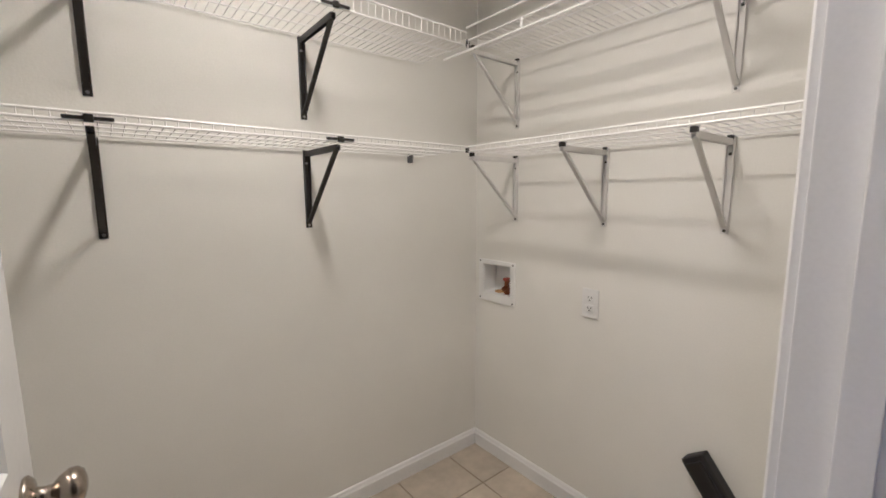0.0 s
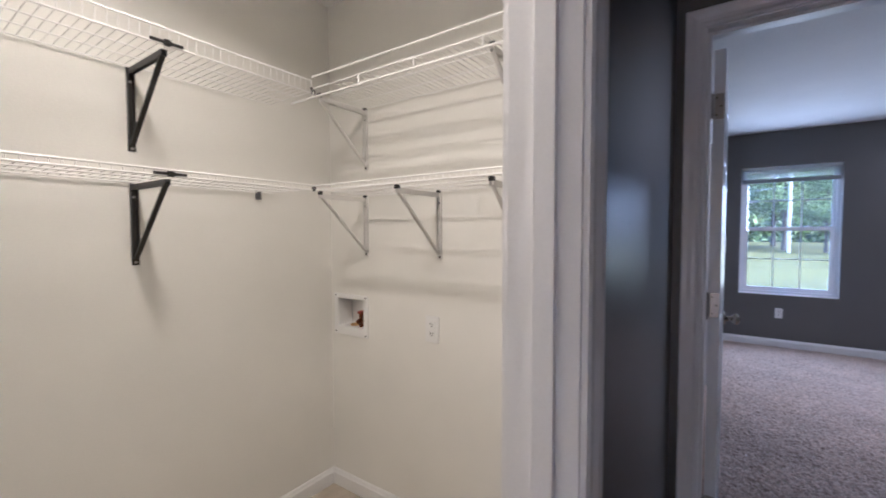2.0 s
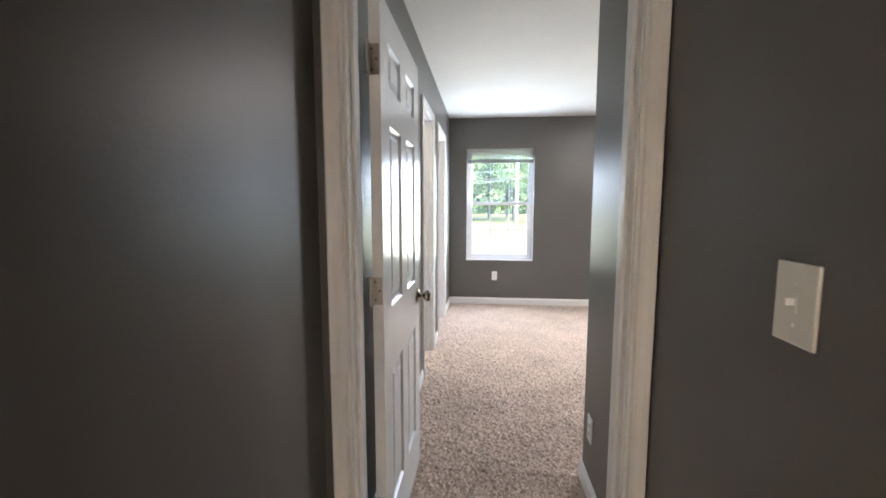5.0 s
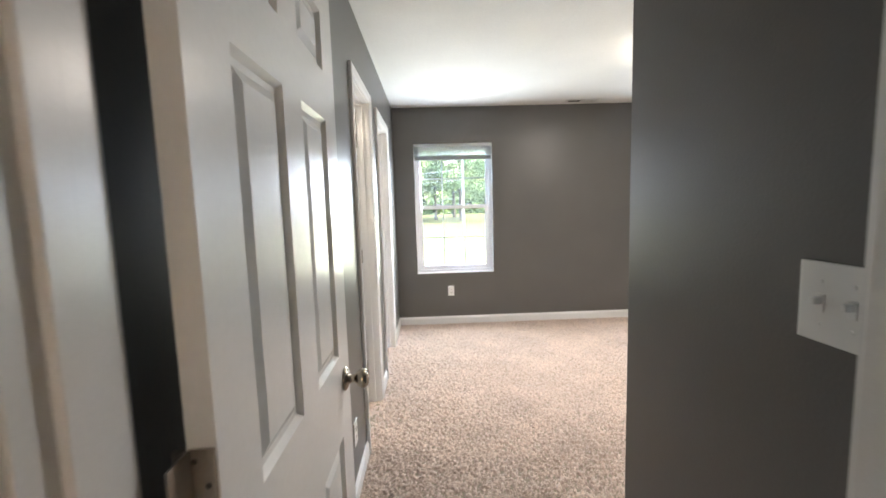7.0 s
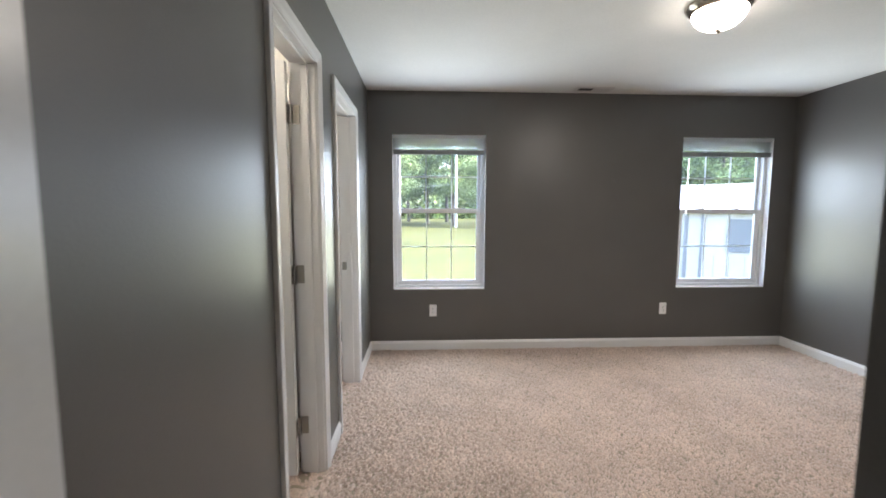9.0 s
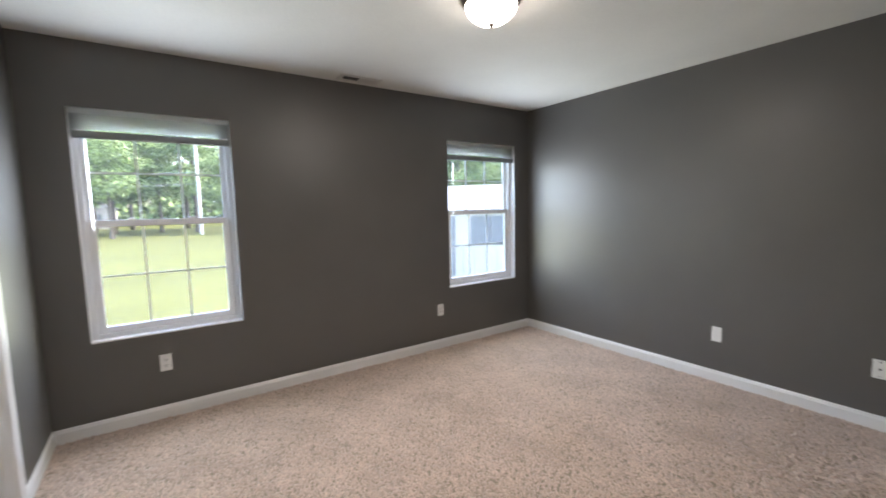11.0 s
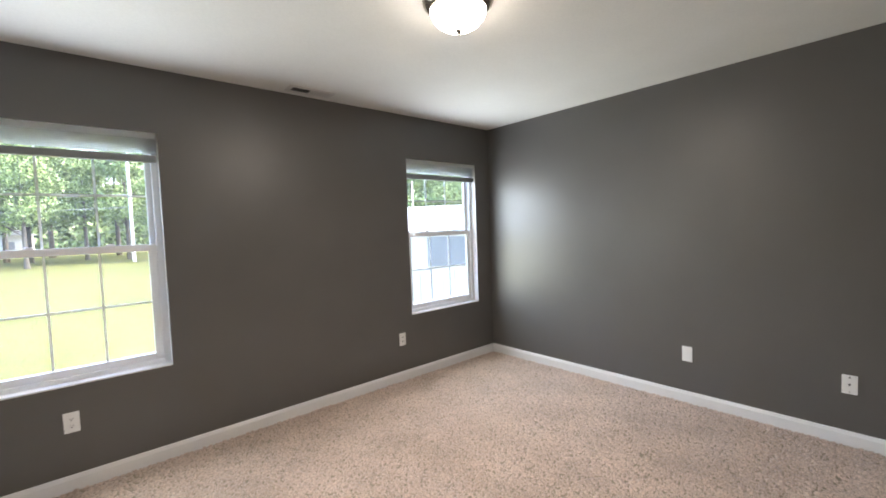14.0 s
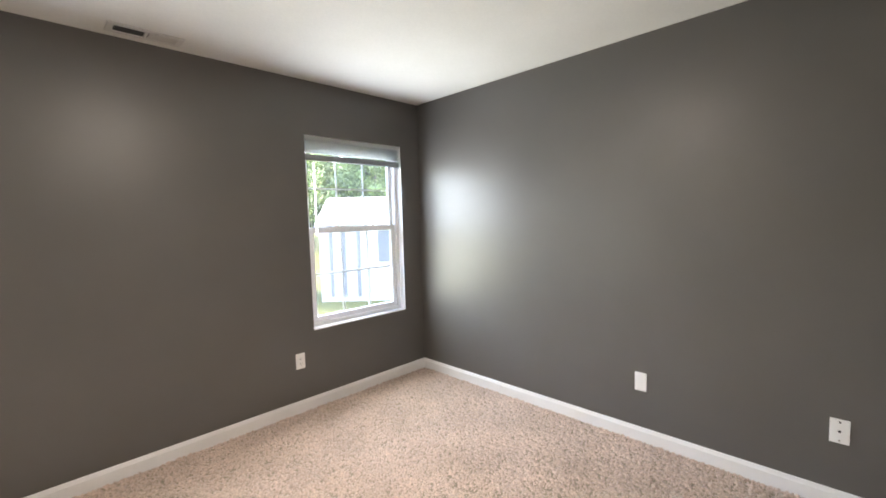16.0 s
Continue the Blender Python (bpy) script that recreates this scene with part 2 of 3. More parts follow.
DH, DH_BED = 2.04, 1.968    # heads of the doorways


def hole(d, head=DH):
    return (d[0] - JT, d[1] + JT, 0.0, head + JT)


wall("wall_window", "y", YR - T, 2.2, XW, XW + 0.15, [W1, W2], [GREY, SIDING, TRIM], "dark grey painted bedroom wall with two windows")
wall("wall_far", "x", XB - T, XW, YR - T, YR, [], [SIDING, GREY, GREY], "dark grey satin painted bedroom wall")
wall("wall_back", "y", YR, YP - T, XB - T, XB, [], [GREY, GREY, GREY], "dark grey painted bedroom back wall")
wall("wall_passage", "x", XD0, XB, YP - T, YP, [], [GREY, GREY, GREY], "dark grey painted wall of the passage")
wall("wall_hall_side", "x", -1.6, XD0, YP - T, YH, [], [GREY, GREY, GREY], "dark grey painted side wall of the hall")
wall("wall_door", "y", YP, YL, XD0, XD1, [hole(D_BED, DH_BED)], [GREY, GREY, GREY], "grey wall with the bedroom doorway")
wall("wall_closets", "x", XD0, XW, YL, YL + T, [hole(D_CL), hole(D_BA)], [GREY, CREAM, GREY], "grey painted wall with closet doorways")
wall("wall_hall", "x", -1.6, XD0, YL, YL + T, [hole(D_LND)], [GREY, CREAM, CREAM], "hall wall with the laundry doorway")
# Made-up room out of view: its openings and walls pass light into the hall.
wall("wall_hall_end", "y", -2.4, 1.8, -1.7, -1.6, [(-0.74, 0.04, 0.0, 2.06)], [TAN, GREY, TAN], "unseen painted end wall of the hall, with an opening added for light")
wall("wall_front_windows", "x", -5.1, -1.6, -2.5, -2.4, [(-4.8, -1.9, 0.4, 2.2)], [SIDING, TAN, TAN], "plain tan wall of an unseen added room, with a wide opening for light")
wall("wall_front_side", "x", -5.1, -1.6, 1.8, 1.9, [(-4.8, -1.9, 0.4, 2.2)], [TAN, SIDING, TAN], "plain tan wall of an unseen added room, with a wide opening for light")
wall("wall_front_end", "y", -2.4, 1.8, -5.1, -5.0, [], [TAN, TAN, TAN], "plain tan end wall of an unseen room added to light the hall")
wall("wall_laundry_back", "x", LX0 - T, LX1 + T, LY1, LY1 + T, [], [CREAM, CREAM, CREAM], "off-white painted laundry back wall")
NICHE = (1.413, 1.594, 0.835, 0.981)
wall("wall_laundry_side", "y", LY0, LY1, LX1, LX1 + T, [NICHE], [CREAM, CREAM, CREAM], "off-white painted laundry wall with hook-ups")
wall("wall_laundry_left", "y", LY0, LY1, LX0 - T, LX0, [], [CREAM, CREAM, CREAM], "off-white painted laundry wall")
wall("wall_closet_left", "y", YL + T, 1.5, 3.2, 3.3, [], [CREAM, CREAM, CREAM], "plain closet wall")
wall("wall_closet_divider", "y", YL + T, 2.1, 4.34, 4.44, [], [CREAM, CREAM, CREAM], "plain wall between closets")
wall("wall_closet_back", "x", 3.3, 4.34, 1.4, 1.5, [], [CREAM, CREAM, CREAM], "plain closet back wall")
wall("wall_bath_back", "x", 4.44, XW, 2.1, 2.2, [], [CREAM, CREAM, CREAM], "plain back wall of the side room")

bm = bmesh.new()
box(bm, -5.3, XW + 0.30, YR - T - 0.3, 2.4, H, H + 0.12)
solid("ceiling", bm, CEIL, "white textured painted ceiling and eaves", "ceiling", "structure")

bm = bmesh.new()
box(bm, -5.1, XW + 0.15, YR - T, 2.25, -0.2, -0.012)
solid("floor_slab", bm, GROUT, "floor slab under carpet and tiles", "floor", "structure")


def carpet(name, x0, x1, y0, y1, step, label):
    """Cut-pile carpet: a dense sheet of small uneven tufts."""
    nx, ny = int((x1 - x0) / step) + 1, int((y1 - y0) / step) + 1
    rng = np.random.default_rng(4)
    gx, gy = np.meshgrid(np.linspace(x0, x1, nx), np.linspace(y0, y1, ny), indexing="ij")
    z = rng.uniform(-0.020, 0.003, (nx, ny))
    jx, jy = rng.uniform(-0.4, 0.4, (2, nx, ny)) * step
    jx[[0, -1], :] = 0
    jy[:, [0, -1]] = 0
    co = np.stack([gx + jx, gy + jy, z], -1).reshape(-1, 3)
    i = np.arange(nx * ny).reshape(nx, ny)
    quads = np.stack([i[:-1, :-1], i[1:, :-1], i[1:, 1:], i[:-1, 1:]], -1).reshape(-1)
    me = bpy.data.meshes.new(name)
    me.vertices.add(len(co))
    me.vertices.foreach_set("co", co.ravel())
    me.loops.add(len(quads))
    me.loops.foreach_set("vertex_index", quads)
    me.polygons.add(len(quads) // 4)
    me.polygons.foreach_set("loop_start", np.arange(0, len(quads), 4))
    me.update(calc_edges=True)
    me.materials.append(CARPET)
    return tagged(new(name, me), label, "carpet", kind="structure")


carpet("floor_bedroom", XB, XW, YR, YL, 0.008, "beige speckled cut-pile bedroom carpet")
carpet("floor_passage", XD0, XB, YP, YL, 0.007, "beige speckled carpet in the doorway passage")
carpet("floor_hall", -1.6, XD0, YP, YL, 0.02, "beige speckled hall carpet")
# Carpet of the added room out of view.
carpet("floor_front", -5.0, -1.6, -2.4, 1.8, 0.04, "beige carpet of the unseen room added to light the hall")
carpet("floor_closets", 3.3, XW, YL, 2.1, 0.02, "beige carpet in the closets")


def baseboard(segments):
    """Each (x0, y0, x1, y1): the board's back runs there, with the room to the left of that line."""
    prof = [(0, -0.01), (0.013, -0.01), (0.013, 0.060), (0.009, 0.068), (0.007, 0.076), (0.003, 0.082), (0, 0.082)]
    for x0, y0, x1, y1 in segments:
        d = Vector((x1 - x0, y1 - y0, 0))
        n = Vector((-d.y, d.x, 0)).normalized()
        bm = bmesh.new()
        ends = [[bm.verts.new(Vector((x, y, z)) + n * w) for w, z in prof] for x, y in ((x0, y0), (x1, y1))]
        k = len(prof)
        for i in range(k):
            bm.faces.new([ends[0][i], ends[0][(i + 1) % k], ends[1][(i + 1) % k], ends[1][i]])
        bm.faces.new(ends[0])
        bm.faces.new(ends[1][::-1])
        solid("baseboard", bm, TRIM, "white painted moulded baseboard along the wall", "baseboard", "structure")


CW = 0.068                  # casing width with its reveal
baseboard([
    (XW, YR + 0.013, XW, YL), (XB, YR, XW, YR), (XB, YP, XB, YR + 0.013), (XD1 + 0.02, YP, XB + 0.013, YP),
    (D_CL[0] - CW, YL, XD1, YL), (D_BA[0] - CW, YL, D_CL[1] + CW, YL), (XW - 0.013, YL, D_BA[1] + CW, YL),
    (-1.6, YH, XD0, YH), (XD0, YL, D_LND[1] + CW, YL), (D_LND[0] - CW, YL, -1.6, YL),
    (LX1, LY1, LX0, LY1), (LX1, LY0, LX1, LY1 - 0.013), (LX0, LY1 - 0.013, LX0, LY0),
    (XW, YL + T, XW, 2.1),
])


def casing(m, w, head):
    """Moulded trim round an opening w wide, in the frame of m: x across, z up, -y out of the wall."""
    prof = [(0.005, 0), (0.005, 0.009), (0.012, 0.013), (0.020, 0.011), (0.030, 0.012), (0.043, 0.017), (0.056, 0.019), (0.061, 0.016), (0.061, 0)]
    bm = bmesh.new()
    rings = []
    for x, z, sx, sz in ((0, -0.01, -1, 0), (0, head, -1, 1), (w, head, 1, 1), (w, -0.01, 1, 0)):
        rings.append([bm.verts.new(m @ Vector((x + sx * a, -d, z + sz * a))) for a, d in prof])
    for r, s in zip(rings, rings[1:]):
        for i in range(len(prof) - 1):
            bm.faces.new([r[i], r[i + 1], s[i + 1], s[i]])
    bm.faces.new(rings[0])
    bm.faces.new(rings[-1])
    return bm


def door_frame(name, m, w, stop, label, head=DH):
    """Jamb boards, stops and casings on both faces; m as for casing, the wall goes from y=0 to y=T; stop: its place across the wall."""
    f = empty(name, label, "door frame", kind="structure")
    for n, d in (("jamb", (-JT, 0, 0, T, -0.01, head)), ("jamb", (w, w + JT, 0, T, -0.01, head)), ("head_jamb", (-JT, w + JT, 0, T, head, head + JT)),
                 ("door_stop", (0, 0.011, stop, stop + 0.034, -0.01, head)), ("door_stop", (w - 0.011, w, stop, stop + 0.034, -0.01, head)),
                 ("door_stop", (0.011, w - 0.011, stop, stop + 0.034, head - 0.011, head))):
        bm = bmesh.new()
        box(bm, *d, bevel=0.0015)
        bmesh.ops.transform(bm, matrix=m, verts=bm.verts)
        part(n, bm, TRIM, f)
    part("casing", casing(m, w, head), TRIM, f)
    back = m @ Matrix.Translation((0, T, 0)) @ Matrix.Diagonal((1, -1, 1, 1))
    part("casing", casing(back, w, head), TRIM, f)
    return f


M_LND = Matrix.Translation((D_LND[0], YL, 0))
M_CL = Matrix.Translation((D_CL[0], YL, 0))
M_BA = Matrix.Translation((D_BA[0], YL, 0))
M_BED = Matrix.Translation((XD0, D_BED[1], 0)) @ Matrix.Rotation(-math.pi / 2, 4, "Z")
door_frame("door_frame_1", M_LND, D_LND[1] - D_LND[0], 0.035, "white moulded frame of the laundry doorway")
door_frame("door_frame_2", M_BED, D_BED[1] - D_BED[0], 0.035, "white moulded frame of the bedroom doorway", DH_BED)
door_frame("door_frame_3", M_CL, D_CL[1] - D_CL[0], 0.035, "white moulded frame of the closet doorway")
fr4 = door_frame("door_frame_4", M_BA, D_BA[1] - D_BA[0], 0.035, "white moulded frame of an open doorway")
boxes("strike_plate", HINGE, fr4, (D_BA[1] - 0.004, D_BA[1] + 0.001, YL + 0.076, YL + 0.108, 0.89, 0.95), label="brushed steel strike plate")


# ---- doors ----
def six_panel_door(name, w, label, at, rz, hinge_z, knob_z=0.93, knob_sides=(-1, 1), pin_far=True, h=2.02):
    """A white six-panel door: x from the hinge edge, y from 0 to its thickness, z up."""
    th, d0 = 0.035, 0.011
    door = empty(name, label, "door", at, rz)
    st, mid = 0.118 * w / 0.76, 0.115 * w / 0.76
    rails = [0.0, 0.21, 0.733, 0.953, 1.570, 1.688, h - 0.115, h]
    bm = bmesh.new()
    xa, xb = (w - mid) / 2, (w + mid) / 2
    for d in ((0, st, 0, th, 0, h), (w - st, w, 0, th, 0, h), (xa, xb, 0, th, 0, h)):
        box(bm, *d)
    for z0, z1 in zip(rails[::2], rails[1::2]):
        for x0, x1 in ((st, xa), (xb, w - st)):
            box(bm, x0, x1, 0, th, z0, z1)
    leaf = part("leaf", bm, DOOR, door)
    leaf.location.z = 0.012
    for z0, z1 in zip(rails[1::2], rails[2::2]):
        for x0, x1 in ((st, xa), (xb, w - st)):
            bm = bmesh.new()
            for side in (0, 1):
                ys = lambda v: v if side == 0 else th - v
                rings = []
                for inset, depth in ((0, 0), (0.010, d0), (0.022, d0), (0.040, 0.003)):
                    rings.append([bm.verts.new((x, ys(depth), z)) for x, z in
                                  ((x0 + inset, z0 + inset), (x1 - inset, z0 + inset), (x1 - inset, z1 - inset), (x0 + inset, z1 - inset))])
                for a, b in zip(rings, rings[1:]):
                    for k in range(4):
                        bm.faces.new([a[k], a[(k + 1) % 4], b[(k + 1) % 4], b[k]])
                bm.faces.new(rings[-1])
            p = part("panel", bm, DOOR, door)
            p.location.z = 0.012
    for z in hinge_z:
        bm = bmesh.new()
        box(bm, -0.003, 0.0, 0.002, th - 0.003, z - 0.045, z + 0.045, bevel=0.001)
        py = th + 0.006 if pin_far else -0.006
        rod(bm, (-0.006, py, z - 0.045), (-0.006, py, z + 0.045), 0.0065, 10)
        if pin_far:
            box(bm, -0.046, -0.004, th - 0.006, th - 0.003, z - 0.045, z + 0.045, bevel=0.001)
        hg = part("hinge", bm, HINGE, door, "brushed steel hinge")
        for dz in (-0.03, 0.0, 0.03):
            bm = bmesh.new()
            rod(bm, (-0.0045, th / 2 + (0.008 if dz else -0.006), z + dz), (-0.003, th / 2 + (0.008 if dz else -0.006), z + dz), 0.0035, 8)
            part("screw", bm, SLOT, hg)
    for s in knob_sides:
        y = 0.0 if s < 0 else th
        m = Matrix.Translation((w - 0.062, y, knob_z)) @ Matrix.Rotation(math.pi / 2 if s < 0 else -math.pi / 2, 4, "X")
        bm = bmesh.new()
        lathe(bm, [(0, 0), (0.032, 0), (0.033, 0.004), (0.026, 0.010), (0.014, 0.012), (0.0115, 0.022), (0.012, 0.030), (0.021, 0.038), (0.027, 0.048),
                   (0.0265, 0.058), (0.020, 0.065), (0.009, 0.068), (0, 0.068)], m)
        part("knob", bm, NICKEL, door, "satin nickel round door knob", smooth=True)
    bm = bmesh.new()
    box(bm, w - 0.001, w + 0.0015, 0.005, th - 0.005, knob_z - 0.028, knob_z + 0.028)
    part("latch_plate", bm, HINGE, door)
    return door


six_panel_door("bedroom_door", 0.728, "white six-panel bedroom door standing open at the passage wall", (1.802, -0.012, 0), 0.0, (0.29, 1.045, 1.757), knob_z=0.885, h=1.945)
six_panel_door("closet_door", 0.565, "white six-panel closet door swung open into the closet", (4.148, YL + T + 0.012, 0), 90.0, (0.25, 1.03, 1.80), pin_far=False)
six_panel_door("laundry_door", 0.73, "white six-panel laundry door opened inwards beside the wall", (-0.160, LY0 + 0.012, 0), 87.4, (0.25, 1.03, 1.80), knob_z=0.893, pin_far=False)


# ---- windows ----
def window(name, y0, y1, z0, z1, label):
    """Single-hung vinyl window, set back in its opening; grilles in both sashes."""
    w = empty(name, label, "window", kind="structure")
    xo = XW + 0.062
    fw = 0.034
    fr = bmesh.new()
    for d in ((y0, y0 + fw, z0, z1), (y1 - fw, y1, z0, z1), (y0 + fw, y1 - fw, z1 - fw, z1), (y0 + fw, y1 - fw, z0, z0 + fw)):
        box(fr, xo, xo + 0.08, *d, bevel=0.003)
    part("window_frame", fr, VINYL, w, "white vinyl window frame")
    boxes("window_sill", TRIM, w, (XW - 0.004, xo, y0 + 0.001, y1 - 0.001, z0 - 0.004, z0 + 0.006), bevel=0.0015, label="white painted sill")
    zm = (z0 + z1) / 2 + 0.02
    for nm, a, b, x, sw in (("upper_sash", zm - 0.02, z1 - fw, xo + 0.045, 0.030), ("lower_sash", z0 + fw, zm + 0.022, xo + 0.012, 0.042)):
        ya, yb = y0 + fw, y1 - fw
        bm = bmesh.new()
        for d in ((ya, ya + sw, a, b), (yb - sw, yb, a, b), (ya + sw, yb - sw, b - sw, b), (ya + sw, yb - sw, a, a + sw)):
            box(bm, x, x + 0.03, *d, bevel=0.003)
        sash = part(nm, bm, VINYL, w)
        bm = bmesh.new()
        box(bm, x + 0.012, x + 0.016, ya + sw - 0.004, yb - sw + 0.004, a + sw - 0.004, b - sw + 0.004)
        pane = part("pane", bm, GLASS, sash, "clear window glass")
        pane.visible_shadow = False
        gy, gz = [ya + sw + (yb - ya - 2 * sw) * k / 3 for k in (1, 2)], (a + b) / 2
        for g in gy:
            boxes("grille_bar", VINYL, sash, (x + 0.018, x + 0.026, g - 0.0055, g + 0.0055, a + sw, b - sw))
        boxes("grille_bar", VINYL, sash, (x + 0.0185, x + 0.0255, ya + sw, yb - sw, gz - 0.0055, gz + 0.0055))
    for k in (0.3, 0.7):
        yy = y0 + (y1 - y0) * k
        boxes("sash_lock", VINYL, w, (xo + 0.008, xo + 0.042, yy - 0.02, yy + 0.02, zm + 0.022, zm + 0.034), bevel=0.003)
    # raised blind, hung inside the opening
    b = empty("window_blind", "white slatted blind drawn up to the top of the window", "blind", group="window blinds")
    boxes("headrail", BLIND, b, (XW + 0.012, XW + 0.05, y0 + 0.006, y1 - 0.006, z1 - 0.035, z1 - 0.002), bevel=0.002)
    for k in range(9):
        zz = z1 - 0.045 - k * 0.0095
        boxes("slat", BLIND, b, (XW + 0.010, XW + 0.052, y0 + 0.010, y1 - 0.010, zz - 0.001, zz + 0.001))
    boxes("bottom_rail", RAIL, b, (XW + 0.012, XW + 0.05, y0 + 0.010, y1 - 0.010, z1 - 0.178, z1 - 0.136), bevel=0.003, label="grey bottom rail")
    for k in (0.15, 0.85):
        bm = bmesh.new()
        yy = y0 + (y1 - y0) * k
        rod(bm, (XW + 0.031, yy, z1 - 0.14), (XW + 0.031, yy, z1 - 0.03), 0.0012, 5)
        part("cord", bm, BLIND, b)
    bm = bmesh.new()
    rod(bm, (XW + 0.012, y1 - 0.07, z1 - 0.75), (XW + 0.012, y1 - 0.07, z1 - 0.05), 0.003, 6)
    part("wand", bm, GLASS, b, "clear tilt wand")
    return w


window("window_1", *W1, "white vinyl single-hung window with grilles")
window("window_2", *W2, "white vinyl single-hung window with grilles near the corner")


# ---- electrical plates, vent, ceiling lamps ----
def plate(name, label, category, at, rz, gangs=1, face="outlet", group="outlets", size=(0.070, 0.115)):
    """A wall plate; its back lies on the wall, its front faces -y before the turn rz."""
    w, h = size[0] + 0.046 * (gangs - 1), size[1]
    p = empty(name, label, category, at, rz, group=group)
    bm = bmesh.new()
    box(bm, -w / 2, w / 2, -0.006, 0, -h / 2, h / 2, bevel=0.002)
    part("cover_plate", bm, PLASTIC, p)
    for g in range(gangs):
        cx = (g - (gangs - 1) / 2) * 0.046
        if face == "outlet":
            for dz in (-0.020, 0.020):
                r = boxes("receptacle", PLASTIC, p, (cx - 0.017, cx + 0.017, -0.0085, -0.006, dz - 0.0145, dz + 0.0145), bevel=0.002)
                for dx in (-0.0065, 0.0065):
                    boxes("slot", SLOT, r, (cx + dx - 0.0012, cx + dx + 0.0012, -0.0092, -0.0085, dz - 0.001, dz + 0.008))
                boxes("slot", SLOT, r, (cx - 0.0025, cx + 0.0025, -0.0092, -0.0085, dz - 0.010, dz - 0.005))
        elif face == "switch":
            boxes("toggle_opening", PLASTIC, p, (cx - 0.006, cx + 0.006, -0.0075, -0.006, -0.013, 0.013), bevel=0.001)
            bm = bmesh.new()
            box(bm, cx - 0.004, cx + 0.004, -0.020, -0.007, -0.002, 0.009, bevel=0.002)
            part("toggle", bm, PLASTIC, p)
            for dz in (-0.03, 0.03):
                bm = bmesh.new()
                rod(bm, (cx, -0.0075, dz), (cx, -0.006, dz), 0.003, 8)
                part("screw", bm, PLASTIC, p)
        elif face == "jack":
            for dz, r, m in ((0.0, 0.006, SLOT), (0.044, 0.0045, SLOT), (-0.044, 0.0035, HINGE)):
                bm = bmesh.new()
                rod(bm, (cx, -0.009, dz), (cx, -0.006, dz), r, 10)
                part("screw" if dz else "jack", bm, m, p)
    return p


plate("wall_outlet", "white double outlet on the dark grey wall below a window", "outlet", (XW, -0.48, 0.38), -90)
plate("wall_outlet", "white double outlet on the dark grey wall near the corner window", "outlet", (XW, -2.762, 0.38), -90)
plate("blank_plate", "plain white blank plate on the grey wall", "wall plate", (4.065, YR, 0.37), 180, face="blank", group="")
plate("cable_outlet", "white plate with a cable jack on the grey wall", "outlet", (3.18, YR, 0.368), 180, face="jack", group="")
plate("wall_outlet", "white double outlet low on the back wall", "outlet", (XB, -2.80, 0.40), 90)
plate("wall_outlet", "white double outlet low on the passage wall", "outlet", (2.36, YP, 0.31), 180)
plate("wall_outlet", "white double outlet beside the closet doorway", "outlet", (3.22, YL, 0.30), 0)
plate("light_switch", "white single switch plate on the hall wall", "switch", (1.142, YH, 1.180), 180, face="switch", group="switches", size=(0.078, 0.117))
plate("light_switch", "white double switch plate on the passage wall", "switch", (1.876, YP, 1.208), 180, gangs=2, face="switch", group="switches")
plate("wall_outlet", "white double outlet on the laundry wall", "outlet", (LX1, 1.000, 0.896), -90)

vent = empty("ceiling_vent", "white metal air register in the ceiling by the window wall", "vent")
vx, vy0, vy1 = 5.905, -2.10, -1.76
# No duct is cut: a flat dark sheet stands in for its shade.
boxes("backing", SLOT, vent, (vx - 0.04, vx + 0.04, vy0 + 0.03, vy1 - 0.03, H - 0.003, H - 0.001))
bm = bmesh.new()
for d in ((vx - 0.065, vx - 0.04, vy0, vy1), (vx + 0.04, vx + 0.065, vy0, vy1), (vx - 0.04, vx + 0.04, vy0, vy0 + 0.03), (vx - 0.04, vx + 0.04, vy1 - 0.03, vy1),
          (vx - 0.04, vx + 0.04, -1.937, -1.923)):
    box(bm, *d, H - 0.008, H, bevel=0.0015)
part("frame", bm, WHITE_METAL, vent)
for k in range(22):
    yy = vy0 + 0.036 + k * (vy1 - vy0 - 0.072) / 21
    if yy > -1.94:
        continue
    lean = 0.0075
    bm = bmesh.new()
    vs = [bm.verts.new(p) for p in ((vx - 0.04, yy - lean, H - 0.010), (vx + 0.04, yy - lean, H - 0.010), (vx + 0.04, yy + lean, H - 0.002), (vx - 0.04, yy + lean, H - 0.002),
                                    (vx - 0.04, yy - lean + 0.0012, H - 0.010), (vx + 0.04, yy - lean + 0.0012, H - 0.010), (vx + 0.04, yy + lean + 0.0012, H - 0.002), (vx - 0.04, yy + lean + 0.0012, H - 0.002))]
    for q in ((0, 1, 2, 3), (7, 6, 5, 4), (0, 4, 5, 1), (3, 2, 6, 7), (0, 3, 7, 4), (1, 5, 6, 2)):
        bm.faces.new([vs[i] for i in q])
    part("slat", bm, WHITE_METAL, vent)

lamp = empty("ceiling_lamp", "lit flush ceiling lamp with a frosted glass bowl", "ceiling lamp", (4.34, -1.96, H))
bm = bmesh.new()
lathe(bm, [(0, 0), (0.160, 0), (0.165, -0.006), (0.160, -0.018), (0.146, -0.034), (0.136, -0.044), (0.128, -0.044)], n=40)
part("canopy", bm, NICKEL, lamp, "brushed nickel rim", smooth=True)
bm = bmesh.new()
lathe(bm, [(0.130, -0.040), (0.129, -0.056), (0.120, -0.078), (0.101, -0.100), (0.074, -0.118), (0.040, -0.129), (0, -0.132)], n=40)
part("bowl", bm, BOWL, lamp, "glowing frosted glass bowl", smooth=True)
bm = bmesh.new()
